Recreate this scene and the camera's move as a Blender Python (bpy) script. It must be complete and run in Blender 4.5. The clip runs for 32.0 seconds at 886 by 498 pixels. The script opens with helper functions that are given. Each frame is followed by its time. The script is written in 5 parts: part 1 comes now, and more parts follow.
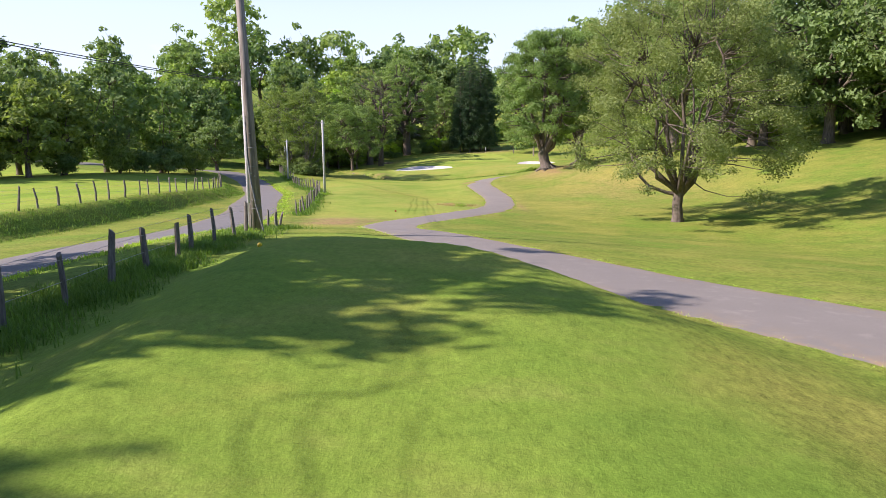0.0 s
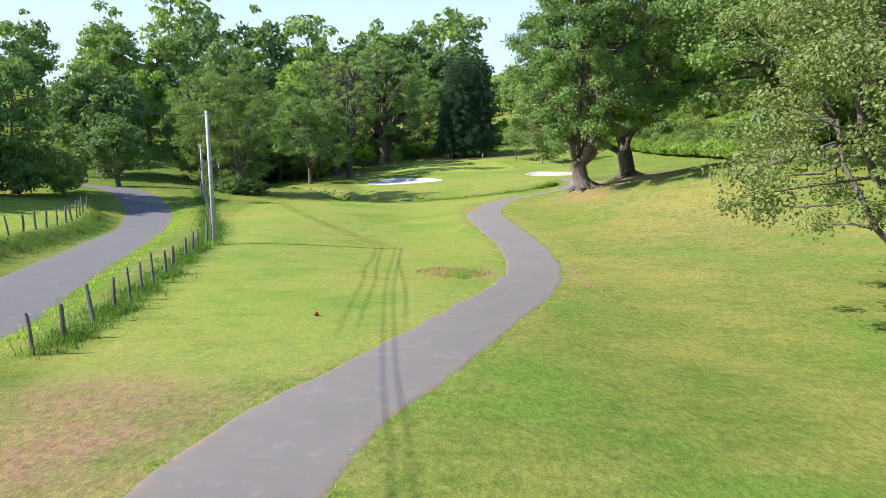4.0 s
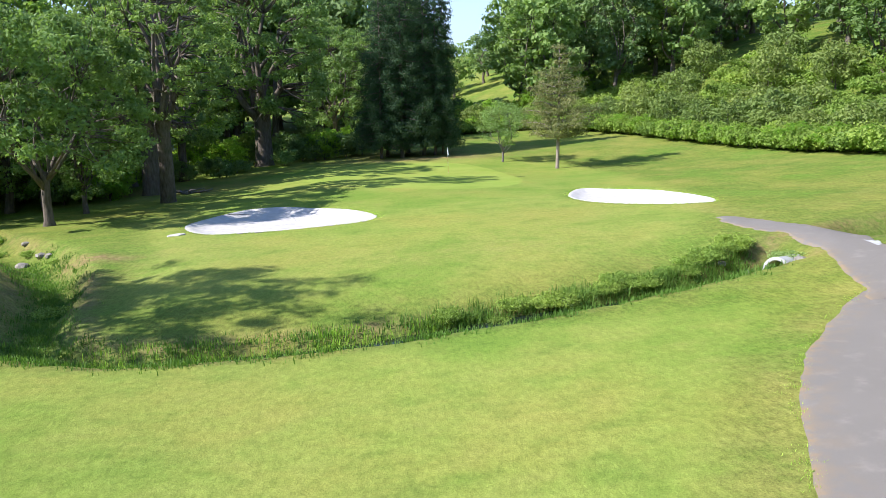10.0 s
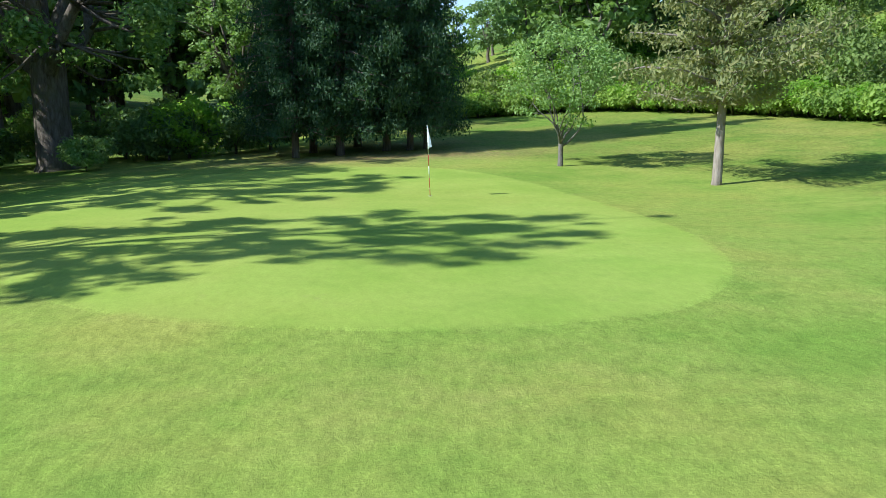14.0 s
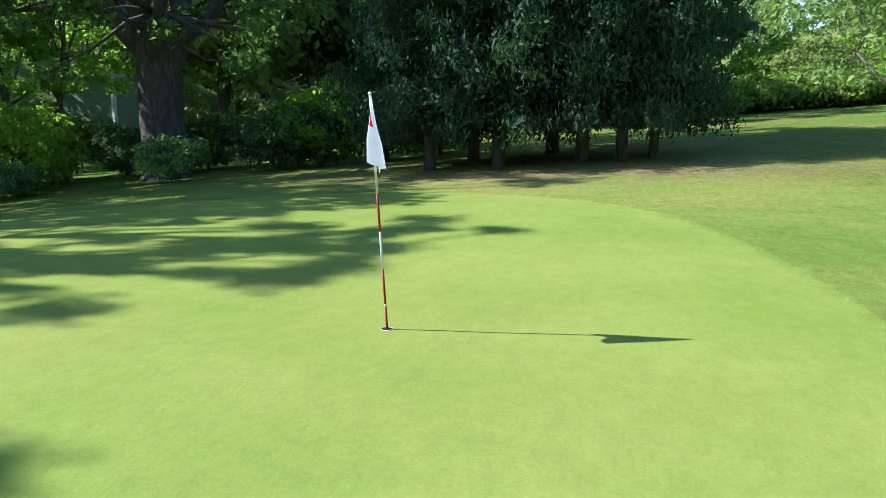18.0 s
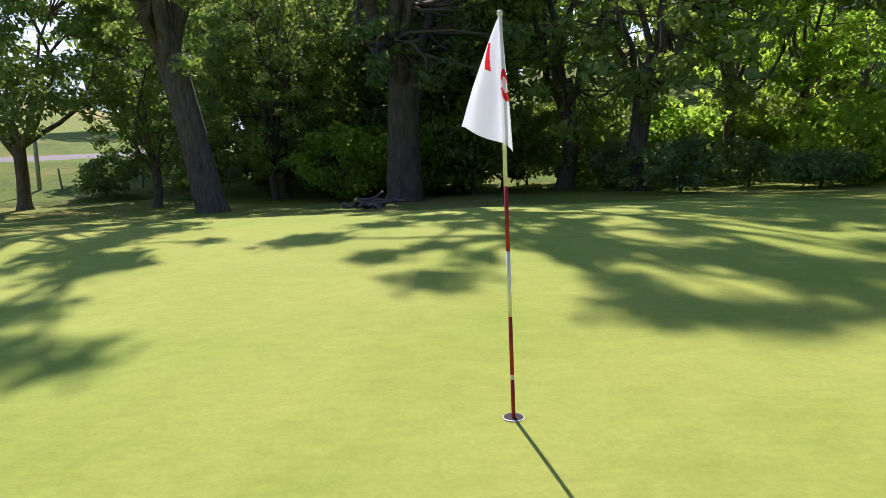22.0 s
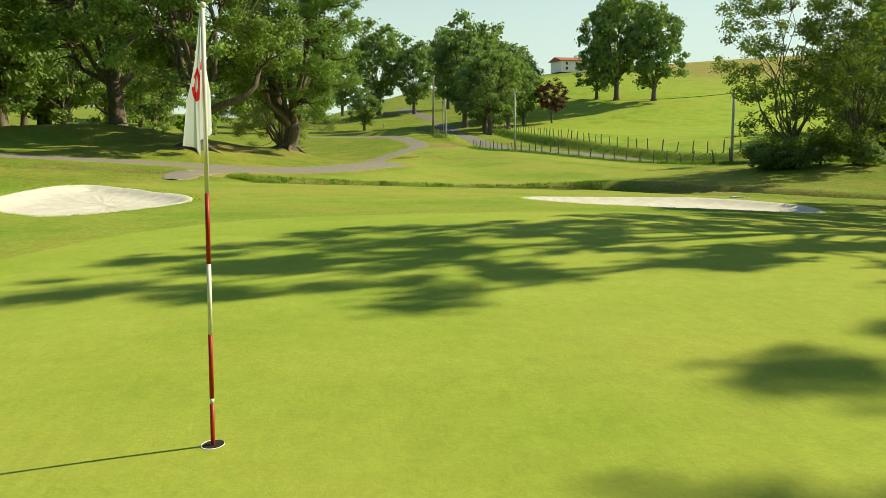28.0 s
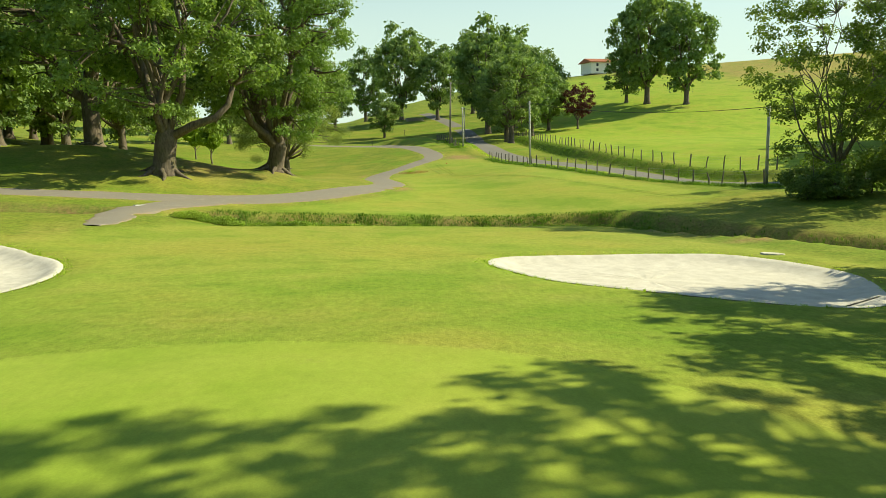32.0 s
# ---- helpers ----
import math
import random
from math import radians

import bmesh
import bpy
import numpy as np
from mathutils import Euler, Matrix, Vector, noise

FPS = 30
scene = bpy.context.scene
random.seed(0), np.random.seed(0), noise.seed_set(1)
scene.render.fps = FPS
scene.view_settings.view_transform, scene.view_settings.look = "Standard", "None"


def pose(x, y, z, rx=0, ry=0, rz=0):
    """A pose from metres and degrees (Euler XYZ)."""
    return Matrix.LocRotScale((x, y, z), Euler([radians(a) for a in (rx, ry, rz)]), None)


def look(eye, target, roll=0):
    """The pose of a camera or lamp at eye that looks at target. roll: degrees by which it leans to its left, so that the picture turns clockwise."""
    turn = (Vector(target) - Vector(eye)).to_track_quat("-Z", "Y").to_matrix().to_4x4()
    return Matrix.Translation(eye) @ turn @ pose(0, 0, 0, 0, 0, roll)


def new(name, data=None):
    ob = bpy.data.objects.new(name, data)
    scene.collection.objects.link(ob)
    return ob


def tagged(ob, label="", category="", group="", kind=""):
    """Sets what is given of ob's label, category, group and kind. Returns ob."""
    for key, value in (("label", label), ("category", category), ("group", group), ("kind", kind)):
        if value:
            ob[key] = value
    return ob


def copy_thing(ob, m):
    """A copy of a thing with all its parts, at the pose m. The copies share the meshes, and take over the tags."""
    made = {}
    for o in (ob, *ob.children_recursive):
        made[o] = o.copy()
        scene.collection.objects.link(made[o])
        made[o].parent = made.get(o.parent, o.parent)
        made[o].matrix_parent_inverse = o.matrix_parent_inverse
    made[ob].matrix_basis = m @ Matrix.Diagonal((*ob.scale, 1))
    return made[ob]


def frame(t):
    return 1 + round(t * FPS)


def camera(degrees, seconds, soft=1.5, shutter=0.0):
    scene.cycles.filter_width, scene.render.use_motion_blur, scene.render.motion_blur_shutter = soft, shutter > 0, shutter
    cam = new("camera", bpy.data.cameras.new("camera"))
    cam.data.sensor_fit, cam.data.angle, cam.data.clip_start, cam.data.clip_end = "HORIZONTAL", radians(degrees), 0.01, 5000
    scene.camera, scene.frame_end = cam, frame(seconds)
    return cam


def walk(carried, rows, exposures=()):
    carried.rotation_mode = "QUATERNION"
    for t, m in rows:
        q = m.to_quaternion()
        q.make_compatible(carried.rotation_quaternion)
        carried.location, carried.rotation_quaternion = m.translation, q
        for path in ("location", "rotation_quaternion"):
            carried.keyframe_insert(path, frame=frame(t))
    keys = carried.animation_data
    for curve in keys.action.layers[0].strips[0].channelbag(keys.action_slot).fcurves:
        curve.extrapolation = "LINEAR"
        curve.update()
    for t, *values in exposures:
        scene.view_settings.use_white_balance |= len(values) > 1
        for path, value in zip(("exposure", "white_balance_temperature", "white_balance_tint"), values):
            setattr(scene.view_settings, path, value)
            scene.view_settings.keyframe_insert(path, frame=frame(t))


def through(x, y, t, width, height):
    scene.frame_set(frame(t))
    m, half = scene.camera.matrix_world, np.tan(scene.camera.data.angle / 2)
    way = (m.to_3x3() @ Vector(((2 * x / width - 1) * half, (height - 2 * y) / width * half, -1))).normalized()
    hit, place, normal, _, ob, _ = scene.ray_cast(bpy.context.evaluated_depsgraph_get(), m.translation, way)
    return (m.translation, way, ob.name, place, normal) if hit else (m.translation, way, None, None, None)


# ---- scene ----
cam = camera(64.23, 32.0, 0.85)
ROWS = [  # seconds, eye x y z, yaw, pitch, roll
    (0.0, -0.580, -0.335, 11.990, -0.37, -9.85, -0.57),
    (0.5, -0.484, 2.555, 11.947, -0.40, -9.78, -0.61),
    (1.0, -0.356, 5.735, 11.926, -0.46, -9.72, -0.64),
    (1.5, -0.284, 9.256, 11.914, -0.53, -9.69, -0.64),
    (2.0, -0.242, 13.048, 11.907, -0.67, -9.65, -0.67),
    (2.5, -0.217, 17.043, 11.867, -0.88, -9.61, -0.64),
    (3.0, -0.191, 21.161, 11.832, -1.06, -9.62, -0.63),
    (3.5, -0.195, 25.487, 11.737, -1.24, -9.63, -0.60),
    (4.0, -0.216, 29.866, 11.646, -1.46, -9.67, -0.61),
    (4.5, -0.246, 34.270, 11.563, -1.75, -9.75, -0.64),
    (5.0, -0.296, 38.745, 11.464, -2.11, -9.81, -0.67),
    (5.5, -0.378, 43.342, 11.331, -2.59, -9.85, -0.68),
    (6.0, -0.494, 48.081, 11.160, -3.35, -9.81, -0.67),
    (6.5, -0.602, 52.852, 10.981, -4.52, -9.79, -0.67),
    (7.0, -0.663, 57.628, 10.831, -5.33, -9.81, -0.65),
    (7.5, -0.694, 62.426, 10.650, -5.79, -9.84, -0.63),
    (8.0, -0.712, 67.164, 10.453, -6.26, -9.89, -0.64),
    (8.5, -0.587, 71.987, 10.271, -6.70, -9.90, -0.65),
    (9.0, -0.368, 76.809, 10.053, -7.16, -9.92, -0.67),
    (9.5, -0.023, 81.679, 9.837, -7.60, -9.94, -0.69),
    (10.0, 0.405, 86.557, 9.650, -8.10, -10.00, -0.64),
    (10.5, 0.942, 91.426, 9.484, -8.50, -10.11, -0.51),
    (11.0, 1.612, 96.360, 9.256, -8.81, -10.17, -0.50),
    (11.5, 2.333, 101.337, 8.986, -9.03, -10.13, -0.52),
    (12.0, 3.099, 106.344, 8.665, -9.13, -10.17, -0.46),
    (12.5, 3.981, 111.518, 8.285, -9.11, -10.15, -0.46),
    (13.0, 4.880, 116.523, 8.041, -8.99, -10.09, -0.36),
    (13.5, 5.797, 121.053, 7.914, -8.79, -10.02, -0.29),
    (14.0, 6.641, 124.969, 7.728, -8.49, -9.92, -0.18),
    (14.5, 7.348, 128.207, 7.559, -7.88, -9.84, -0.09),
    (15.0, 7.984, 130.806, 7.443, -6.74, -9.75, -0.12),
    (15.5, 8.592, 132.903, 7.377, -4.92, -9.67, -0.23),
    (16.0, 9.229, 134.649, 7.361, -2.27, -9.63, -0.36),
    (16.5, 9.889, 136.202, 7.386, 1.29, -9.63, -0.44),
    (17.0, 10.548, 137.649, 7.442, 5.57, -9.63, -0.45),
    (17.5, 11.151, 138.892, 7.483, 10.26, -9.65, -0.44),
    (18.0, 11.646, 139.994, 7.433, 17.35, -9.64, -0.47),
    (18.5, 12.030, 140.992, 7.373, 25.90, -9.68, -0.42),
    (19.0, 12.326, 141.894, 7.312, 34.04, -9.71, -0.43),
    (19.5, 12.557, 142.687, 7.273, 43.69, -9.67, -0.46),
    (20.0, 12.729, 143.359, 7.239, 53.78, -9.62, -0.52),
    (20.5, 12.878, 143.902, 7.222, 62.98, -9.56, -0.56),
    (21.0, 12.954, 144.386, 7.200, 71.67, -9.52, -0.65),
    (21.5, 12.940, 144.797, 7.191, 80.18, -9.52, -0.66),
    (22.0, 12.850, 145.200, 7.169, 88.39, -9.51, -0.74),
    (22.5, 12.716, 145.645, 7.152, 96.44, -9.45, -0.82),
    (23.0, 12.562, 146.168, 7.136, 104.40, -9.39, -0.87),
    (23.5, 12.329, 146.717, 7.114, 112.34, -9.30, -0.94),
    (24.0, 12.057, 147.202, 7.102, 120.40, -9.19, -1.00),
    (24.5, 11.787, 147.649, 7.105, 128.67, -9.10, -1.06),
    (25.0, 11.487, 148.045, 7.123, 136.61, -9.02, -1.11),
    (25.5, 11.151, 148.382, 7.143, 144.24, -8.94, -1.15),
    (26.0, 10.773, 148.675, 7.166, 151.46, -8.83, -1.18),
    (26.5, 10.357, 148.887, 7.177, 158.35, -8.74, -1.15),
    (27.0, 9.839, 149.002, 7.156, 164.17, -8.70, -1.14),
    (27.5, 9.266, 149.035, 7.124, 168.75, -8.68, -1.16),
    (28.0, 8.668, 149.017, 7.105, 172.16, -8.68, -1.22),
    (28.5, 8.077, 148.978, 7.121, 174.41, -8.69, -1.30),
    (29.0, 7.560, 148.772, 7.218, 175.49, -8.69, -1.40),
    (29.5, 7.159, 148.345, 7.489, 175.68, -8.70, -1.48),
    (30.0, 6.761, 147.742, 7.838, 175.47, -8.68, -1.54),
    (30.5, 6.391, 146.940, 8.163, 175.26, -8.66, -1.57),
    (31.0, 6.033, 146.030, 8.325, 175.11, -8.62, -1.60),
    (31.5, 5.673, 144.905, 8.383, 174.98, -8.57, -1.60),
    (32.0, 5.298, 143.615, 8.446, 174.85, -8.52, -1.59),
]
EXPOSURES = [  # seconds, stops, kelvin, tint
    (0.0, 0.78, 6400, 29), (1.0, 0.87, 6150, 21), (3.0, 0.83, 6050, 18), (6.0, 0.72, 5650, 16), (9.0, 0.75, 5800, 18), (11.0, 0.83, 5700, 13), (12.5, 0.68, 5600, 6), (14.0, 0.68, 5400, 6), (16.5, 0.76, 5250, 13), (18.0, 0.77, 5250, 19), (20.0, 0.80, 5350, 23),
    (22.0, 0.76, 6050, 34), (24.0, 0.56, 6500, 25), (26.0, 0.31, 7900, 7), (29.0, 0.46, 8600, -8), (32.0, 0.52, 8500, -9)]
walk(cam, [(t, pose(x, y, z, 90 + pitch, 0, yaw) @ pose(0, 0, 0, 0, 0, roll)) for t, x, y, z, yaw, pitch, roll in ROWS],
     exposures=EXPOSURES)

# ---- sky and sun ----
SUN_EL, SUN_AZ = 37.4, -100.2  # degrees; azimuth from +y towards +x
world = bpy.data.worlds.new("sky")
scene.world = world
world.use_nodes = True
wt = world.node_tree
sky = wt.nodes.new("ShaderNodeTexSky")
sky.sky_type, sky.sun_disc = "NISHITA", False
sky.sun_elevation, sky.sun_rotation = radians(SUN_EL), radians(SUN_AZ)
sky.air_density, sky.dust_density, sky.ozone_density = 1.0, 0.4, 3.5
wt.nodes["Background"].inputs["Strength"].default_value = 0.13
# haze that whitens the sky towards the horizon, with thin streaks of cloud
wco = wt.nodes.new("ShaderNodeTexCoord")
wxyz = wt.nodes.new("ShaderNodeSeparateXYZ")
haze = wt.nodes.new("ShaderNodeValToRGB")
haze.color_ramp.elements[1].position = 0.34
haze.color_ramp.elements.new(0.15)
for e, v in zip(haze.color_ramp.elements, (0.97, 0.72, 0.0)):
    e.color = (v, v, v, 1)
wmap = wt.nodes.new("ShaderNodeMapping")
wmap.inputs["Scale"].default_value = (1.4, 1.4, 5.0)
cloud = wt.nodes.new("ShaderNodeTexNoise")
cloud.inputs["Scale"].default_value, cloud.inputs["Detail"].default_value, cloud.inputs["Roughness"].default_value = 1.6, 6.0, 0.55
veil = wt.nodes.new("ShaderNodeValToRGB")
veil.color_ramp.elements[0].position, veil.color_ramp.elements[1].position = 0.6, 0.92
wmix = wt.nodes.new("ShaderNodeMix")
wmix.data_type = "RGBA"
wmix.inputs[7].default_value = (3.9, 4.85, 5.5, 1)
wmix2 = wt.nodes.new("ShaderNodeMix")
wmix2.data_type = "RGBA"
wmix2.inputs[7].default_value = (5.6, 6.0, 6.3, 1)
wt.links.new(wco.outputs["Generated"], wxyz.inputs[0])
wt.links.new(wxyz.outputs["Z"], haze.inputs[0])
wt.links.new(haze.outputs[0], wmix.inputs[0])
wt.links.new(sky.outputs[0], wmix.inputs[6])
wt.links.new(wco.outputs["Generated"], wmap.inputs["Vector"])
wt.links.new(wmap.outputs[0], cloud.inputs["Vector"])
wt.links.new(cloud.outputs["Fac"], veil.inputs[0])
wt.links.new(veil.outputs[0], wmix2.inputs[0])
wt.links.new(wmix.outputs[2], wmix2.inputs[6])
wt.links.new(wmix2.outputs[2], wt.nodes["Background"].inputs["Color"])
sun = new("sun", bpy.data.lights.new("sun", "SUN"))
sun.data.energy, sun.data.angle, sun.data.color = 5.0, radians(0.55), (1.0, 0.93, 0.79)
sx, sy = math.sin(radians(SUN_AZ)), math.cos(radians(SUN_AZ))
sun.matrix_basis = look((0, 0, 0), (-sx * math.cos(radians(SUN_EL)), -sy * math.cos(radians(SUN_EL)), -math.sin(radians(SUN_EL))))


# ---- materials ----
class Mat:
    """A node material put together step by step."""

    def __init__(self, name, rough=0.8, spec=0.3, metal=0.0):
        self.m = bpy.data.materials.new(name)
        self.m.use_nodes = True
        self.t = self.m.node_tree
        self.p = self.t.nodes["Principled BSDF"]
        self.p.inputs["Roughness"].default_value = rough
        self.p.inputs["Specular IOR Level"].default_value = spec
        self.p.inputs["Metallic"].default_value = metal
        self.co = self.t.nodes.new("ShaderNodeTexCoord").outputs["Object"]

    def node(self, kind, **values):
        n = self.t.nodes.new(kind)
        for k, v in values.items():
            n.inputs[k].default_value = v
        return n

    def link(self, a, b):
        self.t.links.new(a, b)

    def where(self, scale=(1, 1, 1)):
        n = self.t.nodes.new("ShaderNodeMapping")
        n.inputs["Scale"].default_value = scale
        self.link(self.co, n.inputs["Vector"])
        return n.outputs[0]

    def noise(self, scale, detail=4.0, rough=0.6, stretch=(1, 1, 1)):
        n = self.node("ShaderNodeTexNoise", Scale=scale, Detail=detail, Roughness=rough)
        self.link(self.where(stretch), n.inputs["Vector"])
        return n.outputs["Fac"]

    def ramp(self, fac, *stops):
        n = self.t.nodes.new("ShaderNodeValToRGB")
        el = n.color_ramp.elements
        while len(el) < len(stops):
            el.new(0.5)
        for e, (at, c) in zip(el, stops):
            e.position = at
            e.color = (c, c, c, 1) if isinstance(c, (int, float)) else (*c, 1)
        self.link(fac, n.inputs[0])
        return n.outputs[0]

    def mix(self, fac, a, b, blend="MIX"):
        n = self.t.nodes.new("ShaderNodeMix")
        n.data_type, n.blend_type = "RGBA", blend
        for sock, v in ((n.inputs[0], fac), (n.inputs[6], a), (n.inputs[7], b)):
            if isinstance(v, (int, float)):
                sock.default_value = v
            elif isinstance(v, tuple):
                sock.default_value = (*v, 1)
            else:
                self.link(v, sock)
        return n.outputs[2]

    def attr(self, name):
        n = self.t.nodes.new("ShaderNodeAttribute")
        n.attribute_name = name
        return n.outputs["Fac"]

    def mul(self, a, b, op="MULTIPLY"):
        n = self.t.nodes.new("ShaderNodeMath")
        n.operation = op
        for s, v in zip(n.inputs, (a, b)):
            if isinstance(v, (int, float)):
                s.default_value = v
            else:
                self.link(v, s)
        return n.outputs[0]

    def random(self):
        return self.t.nodes.new("ShaderNodeObjectInfo").outputs["Random"]

    def island(self):
        return self.t.nodes.new("ShaderNodeNewGeometry").outputs["Random Per Island"]

    def colour(self, c):
        if isinstance(c, tuple):
            self.p.inputs["Base Color"].default_value = (*c, 1)
        else:
            self.link(c, self.p.inputs["Base Color"])
        return self

    def bump(self, height, strength=0.4, distance=0.02):
        n = self.node("ShaderNodeBump", Strength=strength, Distance=distance)
        self.link(height, n.inputs["Height"])
        self.link(n.outputs[0], self.p.inputs["Normal"])
        return self


def mat_ground():
    k = Mat("turf", 0.95, 0.05)
    fine, mid, big, huge = k.noise(30, 6, 0.75), k.noise(2.2, 6, 0.7), k.noise(0.42, 5, 0.65), k.noise(0.07, 3, 0.5)
    blade, clump = k.noise(8, 6, 0.75, (1.0, 0.55, 1)), k.noise(0.9, 5, 0.7, (0.6, 1.0, 1))
    # rough grass
    rough = k.mix(k.ramp(mid, (0.3, 0.0), (0.72, 1.0)), (0.091, 0.150, 0.024), (0.187, 0.242, 0.042))
    rough = k.mix(k.ramp(big, (0.46, 0.0), (0.72, 0.55)), rough, (0.270, 0.264, 0.068))
    # fairway
    fair = k.mix(k.ramp(mid, (0.3, 0.0), (0.7, 1.0)), (0.190, 0.265, 0.044), (0.242, 0.312, 0.060))
    fair = k.mix(k.ramp(big, (0.4, 0.0), (0.66, 0.6)), fair, (0.296, 0.317, 0.072))
    # putting green
    green = k.mix(k.ramp(big, (0.35, 0.0), (0.65, 1.0)), (0.239, 0.334, 0.053), (0.313, 0.378, 0.076))
    green = k.mix(k.ramp(k.noise(1.3, 4, 0.6), (0.66, 0.0), (0.78, 0.45)), green, (0.313, 0.273, 0.112))
    c = k.mix(k.attr("fairway"), rough, fair)
    c = k.mix(k.ramp(k.mul(k.mul(k.attr("green"), 0.5), 0.5, "ADD"), (0.49, 0.0), (0.51, 1.0)), c, green)
    c = k.mix(k.mul(k.attr("dry"), k.ramp(mid, (0.32, 0.1), (0.6, 1.0))), c, (0.313, 0.264, 0.088))
    c = k.mix(k.mul(k.attr("soil"), k.ramp(k.noise(3.5, 5, 0.7), (0.32, 0.0), (0.52, 1.0))), c, (0.30, 0.19, 0.105))
    c = k.mix(k.mul(k.attr("weed"), k.ramp(mid, (0.3, 0.2), (0.6, 1.0))), c, (0.044, 0.106, 0.014))
    c = k.mix(k.ramp(huge, (0.35, 0.0), (0.7, 0.28)), c, (0.296, 0.317, 0.048))
    c = k.mix(k.mul(k.attr("lush"), k.ramp(big, (0.3, 0.35), (0.7, 0.75))), c, (0.115, 0.225, 0.022))
    c = k.mix(k.mul(k.attr("meadow"), 0.65), c, k.mix(k.ramp(big, (0.35, 0.0), (0.65, 1.0)), (0.225, 0.345, 0.036), (0.285, 0.375, 0.05)))
    # bare thin patches, dark tufts, then the blades
    grassy = k.ramp(k.attr("green"), (0.0, 1.0), (0.2, 0.38))
    patch = k.noise(0.17, 5, 0.62)
    c = k.mix(k.mul(grassy, k.ramp(patch, (0.5, 0.0), (0.66, 0.46))), c, (0.322, 0.290, 0.068))
    c = k.mix(k.mul(grassy, k.ramp(patch, (0.36, 0.55), (0.48, 0.0))), c, (0.131, 0.238, 0.029))
    c = k.mix(k.mul(grassy, k.ramp(clump, (0.52, 0.0), (0.74, 0.34))), c, (0.287, 0.273, 0.080))
    c = k.mix(k.mul(grassy, k.ramp(clump, (0.27, 0.44), (0.48, 0.0))), c, (0.087, 0.167, 0.024))
    c = k.mix(k.mul(grassy, k.ramp(k.attr("fairway"), (0.0, 0.75), (1.0, 0.45))), c, k.mix(1.0, c, k.ramp(k.mix(0.5, fine, blade), (0.36, 0.3), (0.64, 1.65)), "MULTIPLY"))
    k.colour(c)
    k.bump(k.mix(k.ramp(k.attr("green"), (0.0, 0.0), (0.2, 0.75)), k.mix(0.6, k.mix(0.5, fine, blade), mid), (0.5, 0.5, 0.5)), 0.8, 0.06)
    return k.m


def mat_asphalt(name="asphalt", tone=(1.0, 1.0, 1.0)):
    k = Mat(name, 0.9, 0.25)
    c = k.mix(k.noise(0.5, 4), (0.175, 0.156, 0.134), (0.23, 0.206, 0.178))
    c = k.mix(k.ramp(k.noise(2.0, 5, 0.7), (0.55, 0.0), (0.75, 0.5)), c, (0.325, 0.292, 0.252))
    c = k.mix(k.ramp(k.noise(90, 3, 0.7), (0.35, 0.0), (0.7, 0.35)), c, (0.28, 0.27, 0.26))
    c = k.mix(k.mul(k.attr("edge"), k.ramp(k.noise(2.5, 5, 0.7), (0.42, 0.0), (0.62, 1.0))), c, (0.30, 0.22, 0.13))
    return k.colour(k.mix(1.0, c, tone, "MULTIPLY")).bump(k.noise(120, 3, 0.7), 0.5, 0.01).m


def mat_leaf(name, dark, light, shade=0.55, through=0.36):
    """A leaf that lets part of the light through."""
    dark, light = tuple(v * 2.0 for v in dark), tuple(v * 2.0 for v in light)
    k = Mat(name, 0.6, 0.2)
    c = k.mix(k.island(), dark, light)
    c = k.mix(k.ramp(k.noise(0.35, 3), (0.38, 0.0), (0.68, shade)), c, tuple(min(1, v * 1.5) for v in light))
    c = k.mix(1.0, c, k.ramp(k.random(), (0.0, (0.8, 0.86, 0.8)), (1.0, (1.16, 1.1, 1.0))), "MULTIPLY")
    k.colour(c)
    tr = k.t.nodes.new("ShaderNodeBsdfTranslucent")
    k.link(k.mix(1.0, c, (1.35, 1.45, 0.7), "MULTIPLY"), tr.inputs["Color"])
    both = k.node("ShaderNodeMixShader", Fac=through)
    k.link(k.p.outputs[0], both.inputs[1])
    k.link(tr.outputs[0], both.inputs[2])
    k.link(both.outputs[0], k.t.nodes["Material Output"].inputs["Surface"])
    return k.m


def mat_turf_line():
    """Darker grass colour that thins out to nothing at its sides."""
    k = Mat("darker turf", 0.95, 0.05)
    k.colour(k.mix(k.noise(6, 5, 0.7), (0.085, 0.14, 0.025), (0.14, 0.20, 0.04)))
    clear = k.t.nodes.new("ShaderNodeBsdfTransparent")
    both = k.t.nodes.new("ShaderNodeMixShader")
    k.link(k.mul(k.mul(k.attr("fade"), 0.26), k.ramp(k.noise(1.5, 5, 0.7), (0.3, 0.35), (0.6, 1.0))), both.inputs[0])
    k.link(clear.outputs[0], both.inputs[1])
    k.link(k.p.outputs[0], both.inputs[2])
    k.link(both.outputs[0], k.t.nodes["Material Output"].inputs["Surface"])
    return k.m


def mat_bark(name, a, b, moss=0.3):
    k = Mat(name, 0.95, 0.15)
    grain = k.noise(5, 6, 0.7, (1.6, 1.6, 0.35))
    c = k.mix(k.ramp(grain, (0.3, 0.0), (0.68, 1.0)), a, b)
    c = k.mix(k.ramp(k.noise(0.9, 4), (0.5, 0.0), (0.72, moss)), c, (0.09, 0.11, 0.035))
    return k.colour(c).bump(grain, 0.9, 0.06).m


def mat_plain(name, a, b, scale=3.0, rough=0.8, bump=0.2, stretch=(1, 1, 1), metal=0.0, dist=0.01):
    k = Mat(name, rough, 0.3, metal)
    n = k.noise(scale, 5, 0.65, stretch)
    return k.colour(k.mix(k.ramp(n, (0.3, 0.0), (0.7, 1.0)), a, b)).bump(n, bump, dist).m


